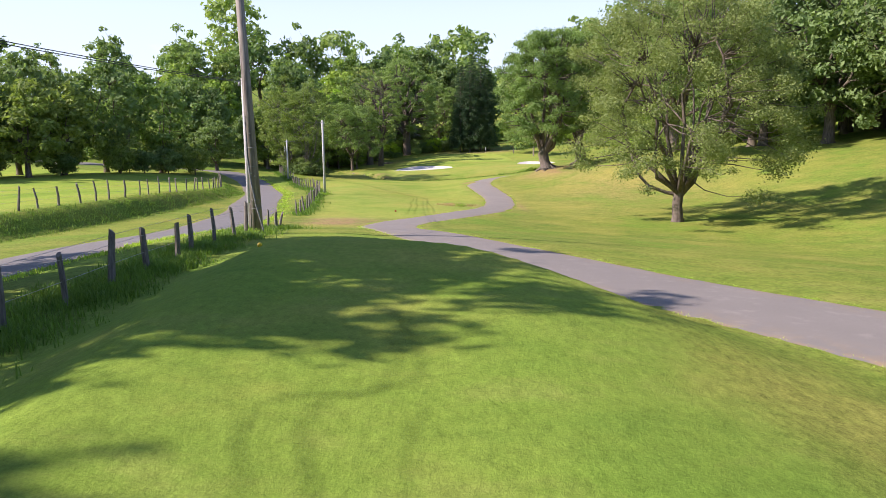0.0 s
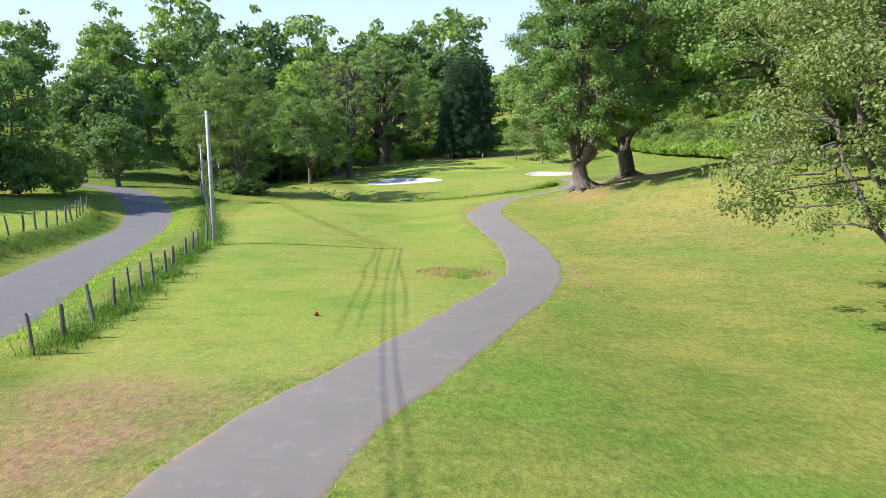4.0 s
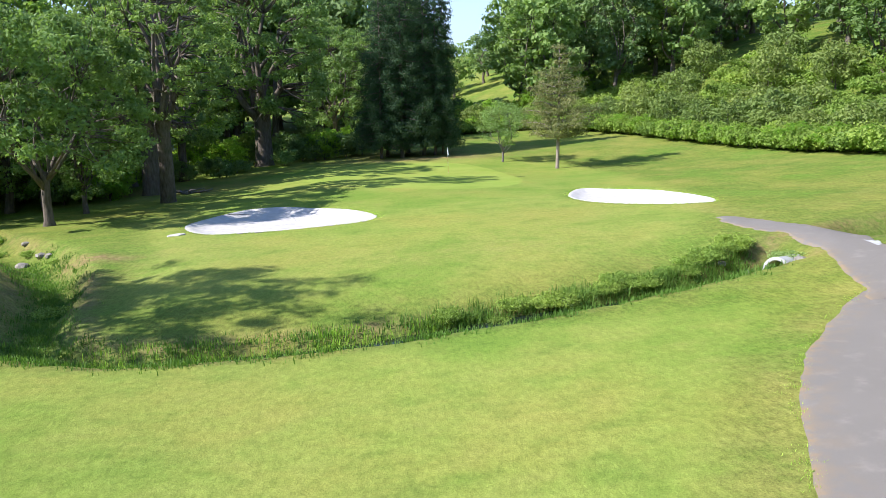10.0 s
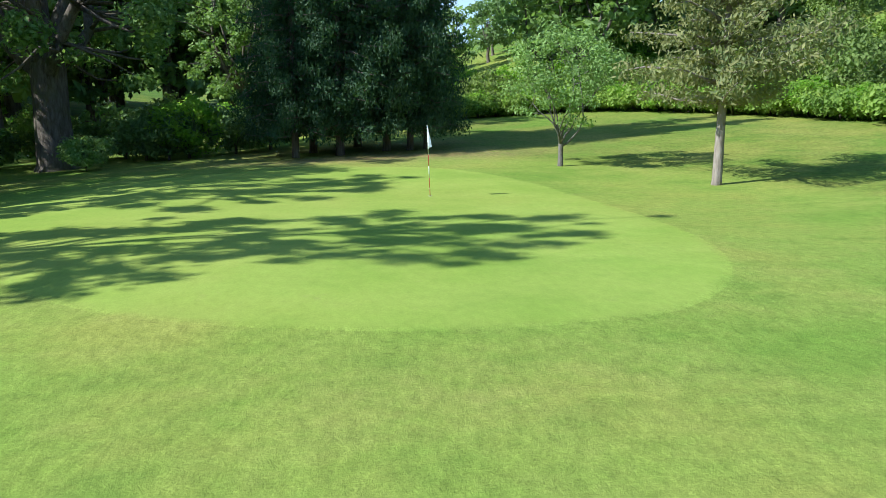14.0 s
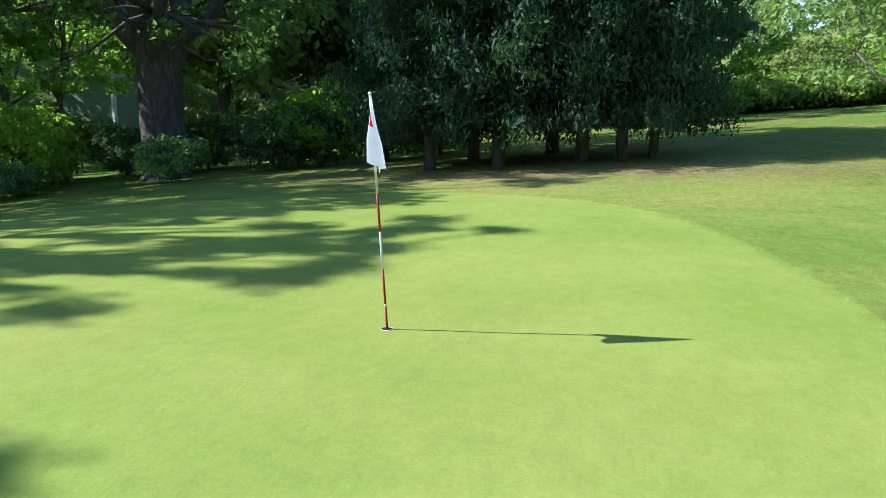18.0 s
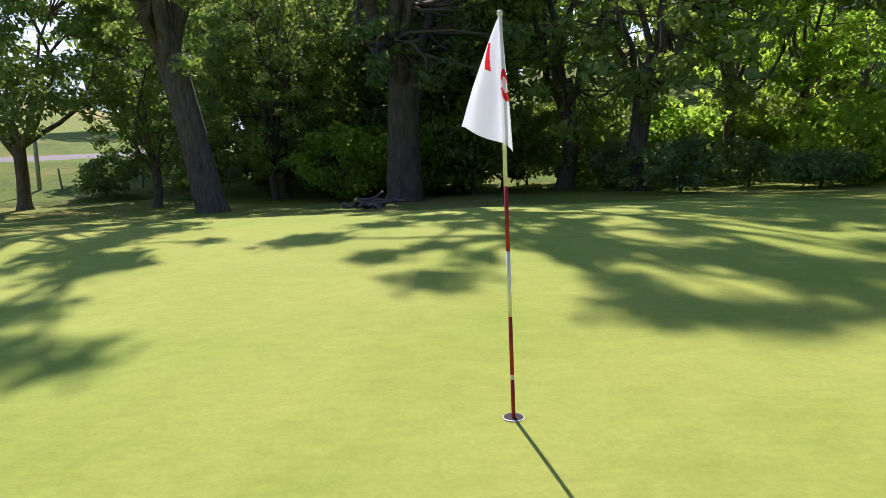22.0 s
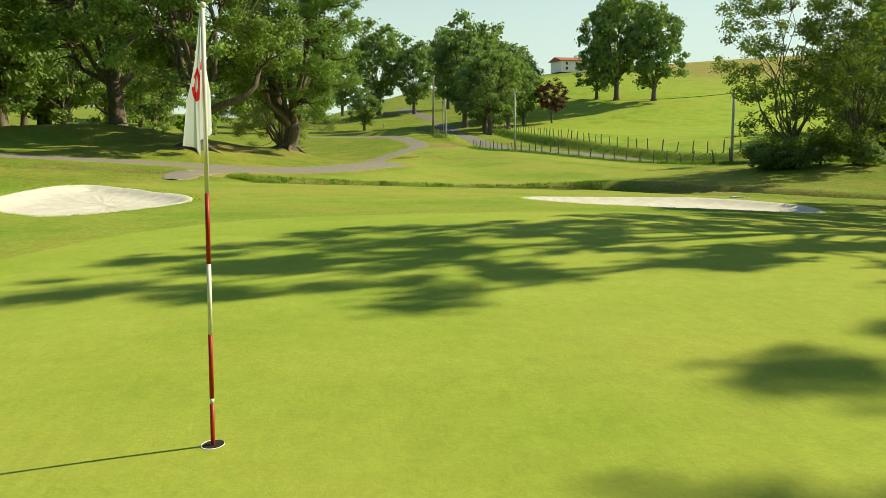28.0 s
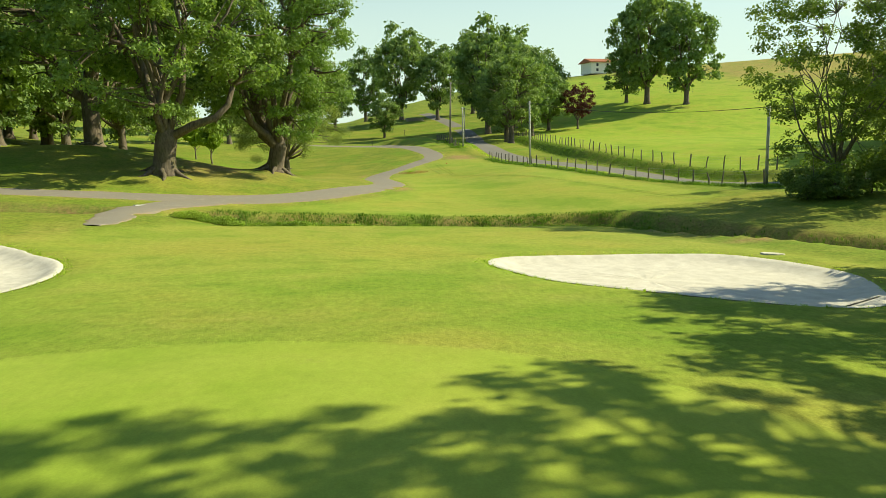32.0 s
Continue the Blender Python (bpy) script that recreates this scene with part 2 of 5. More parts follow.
def mat_water():
    k = Mat("water", 0.05, 0.5)
    k.colour((0.012, 0.018, 0.016))
    return k.bump(k.noise(3, 3), 0.08, 0.02).m


TURF, ASPHALT, WATER, TURF_LINE = mat_ground(), mat_asphalt(), mat_water(), mat_turf_line()
LANE = mat_asphalt("lane asphalt", (0.78, 0.82, 0.88))
LEAF_OAK = mat_leaf("oak leaves", (0.064, 0.098, 0.033), (0.118, 0.166, 0.055))
LEAF_ASH = mat_leaf("ash leaves", (0.058, 0.080, 0.030), (0.108, 0.135, 0.05))
LEAF_ALDER = mat_leaf("alder leaves", (0.062, 0.088, 0.026), (0.118, 0.150, 0.044))
LEAF_WOOD = mat_leaf("woodland leaves", (0.049, 0.077, 0.033), (0.095, 0.136, 0.054))
LEAF_FRESH = mat_leaf("fresh leaves", (0.085, 0.13, 0.024), (0.15, 0.20, 0.042))
LEAF_YEW = mat_leaf("cypress sprays", (0.016, 0.035, 0.018), (0.035, 0.061, 0.028), 0.3, 0.3)
LEAF_PINE = mat_leaf("pine needles", (0.058, 0.080, 0.034), (0.125, 0.122, 0.055), 0.5, 0.3)
LEAF_RED = mat_leaf("copper leaves", (0.026, 0.007, 0.010), (0.055, 0.013, 0.016), 0.3, 0.3)
LEAF_WILLOW = mat_leaf("willow leaves", (0.085, 0.13, 0.045), (0.15, 0.20, 0.07), 0.5, 0.35)
LEAF_BRACKEN = mat_leaf("bracken fronds", (0.070, 0.112, 0.022), (0.13, 0.172, 0.036), 0.6, 0.4)
LEAF_GRASS = mat_leaf("long grass", (0.09, 0.16, 0.02), (0.20, 0.26, 0.05), 0.5, 0.4)
LEAF_WEED = mat_leaf("green weeds", (0.035, 0.072, 0.012), (0.078, 0.13, 0.024), 0.5, 0.35)
LEAF_STRAW = mat_leaf("dry grass", (0.13, 0.105, 0.05), (0.20, 0.165, 0.085), 0.4, 0.3)
LEAF_REED = mat_leaf("reeds", (0.06, 0.13, 0.016), (0.15, 0.22, 0.035), 0.5, 0.4)
BARK_OAK = mat_bark("oak bark", (0.07, 0.055, 0.045), (0.21, 0.175, 0.145), 0.5)
BARK_GREY = mat_bark("grey bark", (0.09, 0.08, 0.07), (0.25, 0.225, 0.195), 0.35)
BARK_PINE = mat_bark("pine bark", (0.17, 0.13, 0.105), (0.38, 0.33, 0.28), 0.1)
WOOD_OLD = mat_plain("weathered wood", (0.08, 0.068, 0.056), (0.29, 0.26, 0.225), 7, 0.9, 0.6, (3, 3, 0.4))
WOOD_POLE = mat_plain("pole timber", (0.09, 0.078, 0.066), (0.38, 0.34, 0.295), 4, 0.85, 0.8, (3, 3, 0.22))
CONCRETE = mat_plain("concrete", (0.34, 0.345, 0.35), (0.52, 0.52, 0.51), 4, 0.85, 0.3)
SAND = mat_plain("bunker sand", (0.465, 0.438, 0.397), (0.615, 0.585, 0.54), 2.5, 0.95, 0.5, (1, 1, 1), 0.0, 0.04)
STONE = mat_plain("stone", (0.17, 0.15, 0.125), (0.38, 0.35, 0.30), 4, 0.9, 0.6, dist=0.03)
# sunlit look put into the leaf: brighter colour, far more light let through
LEAF_GLADE = mat_leaf("sunlit leaves", (0.085, 0.14, 0.028), (0.15, 0.21, 0.046), 0.6, 0.72)
WHITE = mat_plain("white paint", (0.74, 0.74, 0.72), (0.82, 0.82, 0.80), 8, 0.5, 0.05)
RED = mat_plain("red paint", (0.30, 0.018, 0.018), (0.42, 0.03, 0.026), 9, 0.45, 0.1)
YELLOW = mat_plain("yellow plastic", (0.62, 0.42, 0.02), (0.72, 0.5, 0.04), 6, 0.45, 0.05)
METAL = mat_plain("galvanised metal", (0.30, 0.30, 0.30), (0.45, 0.45, 0.45), 8, 0.45, 0.1, metal=0.7)
GUARD = mat_plain("dull zinc", (0.16, 0.16, 0.16), (0.30, 0.30, 0.29), 9, 0.7, 0.2)
# near-black colour for the shade inside the cup and the pipe
HOLE_SHADE = mat_plain("painted hole shade", (0.012, 0.011, 0.010), (0.03, 0.028, 0.025), 8, 0.9, 0.1)
WIRE = mat_plain("cable sheath", (0.02, 0.02, 0.02), (0.04, 0.04, 0.04), 5, 0.6, 0.05)
PLASTER = mat_plain("white render", (0.72, 0.71, 0.68), (0.82, 0.81, 0.78), 2, 0.9, 0.2)
TILE = mat_plain("clay tiles", (0.26, 0.085, 0.05), (0.40, 0.15, 0.09), 3, 0.85, 0.5)
SHED = mat_plain("grey-green boards", (0.16, 0.22, 0.19), (0.24, 0.30, 0.26), 3, 0.8, 0.3, (1, 1, 4))
GLASS = mat_plain("dark pane", (0.02, 0.024, 0.028), (0.04, 0.045, 0.05), 2, 0.08, 0.0)


def mat_flag(name, a, b):
    k = Mat(name, 0.85, 0.15)
    k.colour(k.mix(k.noise(14, 4), a, b))
    tr = k.node("ShaderNodeBsdfTranslucent", Color=(*b, 1))
    both = k.node("ShaderNodeMixShader", Fac=0.35)
    k.link(k.p.outputs[0], both.inputs[1])
    k.link(tr.outputs[0], both.inputs[2])
    k.link(both.outputs[0], k.t.nodes["Material Output"].inputs["Surface"])
    return k.m


CLOTH = mat_flag("flag cloth", (0.70, 0.745, 0.84), (0.78, 0.825, 0.93))
PRINT = mat_flag("flag print", (0.62, 0.02, 0.03), (0.75, 0.03, 0.04))
# ---- the lie of the land: heights at a coarse set of stations, then banks, ditch and bunkers ----
TX_L = (-300, -80, -40, -22, -10)
TX_R = (0, 10, 20, 40, 80, 300)
LAND_L = {
    -600: (90, 80, 75, 70, 65), -180: (71, 47, 40, 35, 33), -60: (43, 28, 22, 18.5, 17.5), -20: (27, 20, 14.5, 12, 11),
    0: (20, 15, 11.3, 9.6, 9.6), 12: (17, 12.5, 9.6, 8.7, 8.9), 25: (15, 11, 8.6, 7.5, 7.8), 40: (14, 9.5, 7.6, 6.3, 5.7),
    55: (14, 9, 6.8, 5.2, 4.4), 70: (14, 8, 6, 4.1, 3.7), 88: (14, 7.5, 5, 2.7, 2.5), 104: (16, 8, 4.5, 2.6, 1.2),
    125: (14, 6, 3, 0.75, 0.6), 146: (13, 9, 3, 0.15, 0.15), 165: (18, 14, 6, 0.5, 0.15), 200: (24, 19, 11, 3, 2), 320: (24, 16, 12, 10, 9), 700: (40, 34, 30, 28, 26)}
LAND_R = {
    -600: (60, 55, 50, 50, 50, 60), -180: (30, 27, 24, 22, 22, 30), -60: (16.5, 15, 14, 13, 15, 25), -20: (10, 9.3, 9, 9, 11, 20),
    0: (8.4, 8.0, 7.6, 7.4, 9, 20), 12: (8.1, 7.3, 6.6, 6.6, 9, 22), 25: (7.1, 5.9, 4.8, 5.2, 9, 26), 40: (5.0, 3.8, 3.0, 4.5, 9, 30),
    55: (3.6, 2.5, 2.2, 4.2, 9, 34), 70: (2.5, 2.1, 1.9, 4, 9, 36), 88: (1.7, 2.2, 3.3, 4, 8, 38), 104: (0.6, 0.8, 1.5, 2.4, 7, 40),
    125: (0.6, 0.5, 0.45, 1.3, 11, 34), 146: (0.55, 0.09, -0.38, 0.5, 12, 34), 165: (0.3, 0.4, 0.4, 0.9, 12, 34), 200: (2, 1.5, 1.5, 4, 14, 34), 320: (9, 9, 10, 14, 22, 40), 700: (26, 26, 28, 30, 34, 60)}
TX = np.array(TX_L + TX_R, float)
TY = np.array(sorted(LAND_L), float)
TZ = np.array([LAND_L[y] + LAND_R[y] for y in sorted(LAND_L)], float)


def slopes(k, v):
    """Slopes of a curve through v at the knots k, along the last axis, that overshoots nowhere."""
    d = np.diff(v, axis=-1) / np.diff(k)
    a, b = d[..., :-1], d[..., 1:]
    m = np.where(a * b > 0, 2 * a * b / (a + b + 1e-12), 0.0)
    return np.concatenate([d[..., :1], m, d[..., -1:]], -1)


def along(k, v, q):
    """Hermite curve through v (rows x knots) at one q for each row."""
    m = slopes(k, v)
    i = np.clip(np.searchsorted(k, q) - 1, 0, len(k) - 2)
    r = np.arange(len(q))
    h = k[i + 1] - k[i]
    t = np.clip((q - k[i]) / h, 0, 1)
    a, b, ma, mb = v[r, i], v[r, i + 1], m[r, i] * h, m[r, i + 1] * h
    return (2 * t**3 - 3 * t**2 + 1) * a + (t**3 - 2 * t**2 + t) * ma + (3 * t**2 - 2 * t**3) * b + (t**3 - t**2) * mb


def step(a, b, v):
    t = np.clip((v - a) / (b - a), 0, 1)
    return t * t * (3 - 2 * t)


def line_dist(pts, x, y):
    """Distance to a polyline, and which side (positive: to the left of its way)."""
    best, side = np.full(np.shape(x), 1e9), np.zeros(np.shape(x))
    for (x0, y0), (x1, y1) in zip(pts[:-1], pts[1:]):
        dx, dy = x1 - x0, y1 - y0
        t = np.clip(((x - x0) * dx + (y - y0) * dy) / (dx * dx + dy * dy), 0, 1)
        d = np.hypot(x - x0 - t * dx, y - y0 - t * dy)
        near = d < best
        side = np.where(near, np.sign(dx * (y - y0) - dy * (x - x0)), side)
        best = np.where(near, d, best)
    return best, side


def land(x, y):
    """Height without ditch and bunkers."""
    x, y = np.atleast_1d(np.asarray(x, float)), np.atleast_1d(np.asarray(y, float))
    cols = np.stack([along(TY, np.broadcast_to(TZ[:, j], (len(y), len(TY))), y) for j in range(len(TX))], -1)
    return along(TX, cols, x)


DITCH = [(60, 117), (45, 114), (32, 112), (24, 110.3), (19, 109.5), (14, 108), (10, 106.8), (5, 105.7), (0, 105.1), (-5, 104.9), (-7.8, 105.9), (-8.9, 109), (-10.2, 114), (-13.5, 120), (-18, 125.5), (-26, 132), (-45, 140)]
ROAD = [(-10, -90), (-13, -60), (-16, -35), (-16, -15), (-14.4, 0), (-12.8, 14), (-12.7, 26), (-13, 37), (-14, 50), (-15.9, 60), (-17.7, 70), (-20.3, 80), (-23.4, 90), (-27, 98), (-32.2, 106), (-41, 116), (-52, 122), (-75, 130)]
CART_PATH = [(24, -12), (14, 1), (8.4, 11), (6.0, 14.6), (4.3, 17.2), (2.7, 20.4), (0.6, 24.3), (-0.75, 27.9), (-1.85, 31.8), (-2.85, 36.5), (-2.4, 41.8), (-0.2, 47.5), (2.3, 54), (4.2, 59), (5.25, 64), (5.5, 70), (4.9, 77), (4.5, 84), (6.0, 90.2), (9.5, 96.6), (12.9, 100.2), (16, 102.2), (20, 103.6), (28, 104.8), (45, 106)]
SIDE_PATH = [(14.2, 101.2), (16.4, 105.5), (17.4, 109), (17.1, 111.3), (16.75, 113.4), (16.7, 114.8)]
FIELD_FENCE = [(-26, -25), (-24, 0), (-22.2, 20), (-21.9, 37), (-21.6, 52), (-22.2, 66), (-24, 77), (-27.5, 88)]
BUNKER_L = [(2.3, 123.6), (1.8, 125.4), (1.0, 126.8), (-0.7, 128.1), (-3.3, 129.9), (-5.6, 129.6), (-7.7, 125.5), (-6.4, 122), (-4, 121.3), (-0.3, 121.7), (1.7, 122.3)]
BUNKER_R = [(13.7, 126.3), (13.9, 124.3), (14.8, 122.6), (16.1, 121.3), (17.6, 120.0), (19.1, 119.7), (19.8, 122.4), (19.4, 127), (17.2, 129.8), (15.8, 130.6), (14.5, 128.7)]
GREEN = [(14.2, 141), (13.4, 136.2), (11.4, 133.3), (9.3, 132.7), (7, 132.8), (3.8, 134), (1.2, 136.9), (-2, 142), (-2.6, 147), (0.5, 152.5), (6, 155.2), (11, 153.5), (13.4, 149)]


def curve(pts, n, closed=False):
    """Catmull-Rom through pts, n steps a span."""
    p = np.array(pts, float)
    p = np.vstack([p[-1], p, p[:2]]) if closed else np.vstack([2 * p[0] - p[1], p, 2 * p[-1] - p[-2]])
    t = np.linspace(0, 1, n, endpoint=False)[:, None]
    out = [0.5 * (2 * b + (c - a) * t + (2 * a - 5 * b + 4 * c - d) * t**2 + (3 * b - a - 3 * c + d) * t**3) for a, b, c, d in zip(p, p[1:], p[2:], p[3:])]
    return np.vstack(out + ([] if closed else [p[-2:-1]]))


def inside(pts, x, y):
    """Signed distance to a closed outline, positive inside."""
    d, _ = line_dist(list(pts) + [pts[0]], x, y)
    hit = np.zeros(np.shape(x), bool)
    for (x0, y0), (x1, y1) in zip(pts, list(pts[1:]) + [pts[0]]):
        cross = ((y0 > y) != (y1 > y)) & (x < (x1 - x0) * (y - y0) / (y1 - y0 + 1e-12) + x0)
        hit ^= cross
    return np.where(hit, d, -d)


BUNKERS = [[tuple(q) for q in curve(b, 4, True)] for b in (BUNKER_L, BUNKER_R)]
GREEN_EDGE = [tuple(q) for q in curve(GREEN, 4, True)]


def ground_z(x, y):
    x, y = np.atleast_1d(np.asarray(x, float)), np.atleast_1d(np.asarray(y, float))
    z = land(x, y)
    # the tee, a low flat-topped mound
    dx, dy = x + 1.6, np.abs(y - 2)
    d, side = line_dist(CART_PATH, x, y)
    verge = np.where(side > 0, step(1.7, 4.2, d), 0.0)
    z = z + 0.92 * verge * np.where(dx < 0, 1 - step(1.8, 4.6, -dx), 1 - step(2.2, 9.0, dx)) * (1 - step(13, 21.5, dy))
    z = z + 0.25 * verge * np.exp(-((x + 2.6) / 3.2) ** 2 - ((y - 22) / 3.5) ** 2)
    near = (np.abs(x) < 80) & (y > -40) & (y < 180)
    d, side = line_dist(DITCH, x, y)
    dip = np.maximum(0.95 * (1 - step(0.35, 1.7, d)), 0.5 * (1 - step(0.6, 6.0, d)) * (side < 0) * step(-10, -7, x) * (1 - step(12, 15, x)))
    z = z - near * dip * (1 - 0.6 * step(-14, -24, x)) * (1 - np.exp(-((x - 17.2) / 1.9) ** 4))
    # the bank of the field beyond the road
    d, side = line_dist(FIELD_FENCE, x, y)
    z = z + near * np.where(side > 0, 1.0, 1 - step(0.2, 2.0, d)) * 1.15 * np.exp(-(d / 30) ** 2) * step(-25, 10, y) * (1 - 0.45 * step(50, 75, y)) * (1 - step(88, 100, y))
    # the lane is cut a little into the slope
    d, side = line_dist(ROAD, x, y)
    z = z - near * 0.15 * (1 - step(1.8, 4, d))
    # roots and mounds under the old oaks
    z = z + 0.45 * np.exp(-((x - 13.4) ** 2 + (y - 88.9) ** 2) / 5) + 0.3 * np.exp(-((x - 19.2) ** 2 + (y - 96.4) ** 2) / 5)
    z = z + 1.1 * np.exp(-((x - 28) ** 2 + (y - 86) ** 2) / 60)
    z = z - 0.2 * np.exp(-((x - 16.6) / 4.5) ** 2 - ((y - 125.5) / 6) ** 2) - 0.16 * np.exp(-((x + 2.5) / 6) ** 2 - ((y - 126) / 5) ** 2)
    z = z - 0.45 * np.exp(-((x - 5.7) / 2.4) ** 2 - ((y - 106.4) / 0.8) ** 2)
    for b in BUNKERS:
        s = inside(b, x, y)
        z = z + 0.05 * np.exp(-((s + 0.7) / 0.6) ** 2) - 0.24 * step(-0.05, 0.8, s)
    z = z + 0.15 * np.exp(-((x - 5) / 4.5) ** 2 - ((y - 136) / 3.5) ** 2)
    g = inside(GREEN_EDGE, x, y)
    return z + 0.02 * step(-1.5, 1.0, g)


# the plan above was taken on a grid that leans against the plumb line; site() brings it upright
PLUMB = np.array(Vector((math.sin(radians(2.8)), math.sin(radians(2.0)), 1.0)).rotation_difference(Vector((0, 0, 1))).to_matrix())


def site(x, y, z=None):
    """World places of plan points on the ground, or at plan height z."""
    x, y = np.atleast_1d(np.asarray(x, float)), np.atleast_1d(np.asarray(y, float))
    z = ground_z(x, y) if z is None else np.broadcast_to(np.asarray(z, float), x.shape)
    return np.stack([x, y, z], 1) @ PLUMB.T


def spot(x, y):
    """One plan point on the ground, as a vector in the world."""
    return Vector(site(x, y)[0])


def raised(p, lift):
    """Points lifted straight up."""
    p = p.copy()
    p[:, 2] += lift
    return p


# ---- building helpers ----
def mesh(name, verts, faces, mats, smooth=True):
    me = bpy.data.meshes.new(name)
    me.from_pydata([tuple(v) for v in verts] if not isinstance(verts, np.ndarray) else verts.tolist(), [], faces if isinstance(faces, list) else faces.tolist())
    for m in mats if isinstance(mats, (list, tuple)) else [mats]:
        me.materials.append(m)
    me.polygons.foreach_set("use_smooth", [smooth] * len(me.polygons))
    me.update()
    return me


def put_part(name, me, parent, label="", at=None):
    """A mesh as one part under a thing or a part."""
    ob = new(name, me)
    ob.parent = parent
    if at is not None:
        ob.matrix_basis = at
    return tagged(ob, label)


def part(name, bm, material, parent, label="", smooth=False):
    me = bpy.data.meshes.new(name)
    bm.to_mesh(me)
    bm.free()
    me.materials.append(material)
    me.polygons.foreach_set("use_smooth", [smooth] * len(me.polygons))
    return put_part(name, me, parent, label)


def thing(name, x, y, label, category, group="", z=None, rz=0.0):
    p = spot(x, y) if z is None else Vector(site(x, y, z)[0])
    ob = new(name)
    ob.matrix_basis = pose(*p, 0, 0, rz)
    return tagged(ob, label, category, group)


def tube(path, radii, sides=8, cap=True):
    """Verts and faces of a tapering tube along a path."""
    path = [Vector(p) for p in path]
    verts, faces = [], []
    up = Vector((0.3, 0.95, 0.1))
    for i, p in enumerate(path):
        d = (path[min(i + 1, len(path) - 1)] - path[max(i - 1, 0)]).normalized()
        a = d.cross(up)
        a = a.normalized() if a.length > 1e-3 else d.orthogonal().normalized()
        b = d.cross(a)
        up = a.cross(d)
        for s in range(sides):
            w = 2 * math.pi * s / sides
            verts.append(p + (a * math.cos(w) + b * math.sin(w)) * radii[i])
    for i in range(len(path) - 1):
        for s in range(sides):
            t = (s + 1) % sides
            faces.append((i * sides + s, i * sides + t, (i + 1) * sides + t, (i + 1) * sides + s))
    if cap:
        faces.append(tuple(range(sides))[::-1])
        faces.append(tuple((len(path) - 1) * sides + s for s in range(sides)))
    return verts, faces


class Heap:
    """Collects pieces of one mesh."""

    def __init__(self):
        self.v, self.f = [], []

    def add(self, vf):
        n = len(self.v)
        self.v += vf[0]
        self.f += [tuple(i + n for i in f) for f in vf[1]]
        return self


def box(bm, x, y, z, sx, sy, sz, bevel=0.0):
    made = bmesh.ops.create_cube(bm, size=1.0, matrix=Matrix.Translation((x, y, z)) @ Matrix.Diagonal((sx, sy, sz, 1)))
    if bevel:
        edges = list({e for v in made["verts"] for e in v.link_edges})
        bmesh.ops.bevel(bm, geom=edges, offset=bevel, segments=2, affect="EDGES")
    return bm


# ---- the ground, one sheet to the horizon ----
def spread(lo, hi, pitch, far, grow=1.18):
    mid = list(np.arange(lo, hi + 1e-6, pitch))
    a, b, d = [], [], pitch
    while mid[-1] + sum(b) < far:
        d *= grow
        b.append(d)
    up = list(mid[-1] + np.cumsum(b))
    a = list(mid[0] - np.cumsum(b))[::-1]
    return np.array(a + mid + up)


FAIRWAY = [(-9.5, 46), (-4.5, 44.5), (0, 50), (3.2, 58), (3.8, 70), (2.8, 84), (4, 92), (8, 99), (11, 103.2), (0, 103.3), (-9, 103.3), (-16, 101), (-15, 85), (-12, 74), (-10.2, 60)]
APRON = [(13, 112), (4, 109), (-6, 110), (-8, 118), (-10, 130), (-5, 150), (4, 159), (16, 156), (22, 145), (20, 125), (17, 117)]
TEE = [(-5.8, -12), (2.6, -12), (3.0, 12), (1.6, 16), (0.2, 23), (-4.6, 25.5), (-5.8, 18)]
FIELD = [(-25.5, -10), (-23.5, 20), (-23, 37), (-22.8, 52), (-23.4, 66), (-25.4, 77), (-29, 88), (-60, 100), (-100, 100), (-125, -40), (-100, -120), (-60, -125), (-32, -60), (-30, -35)]


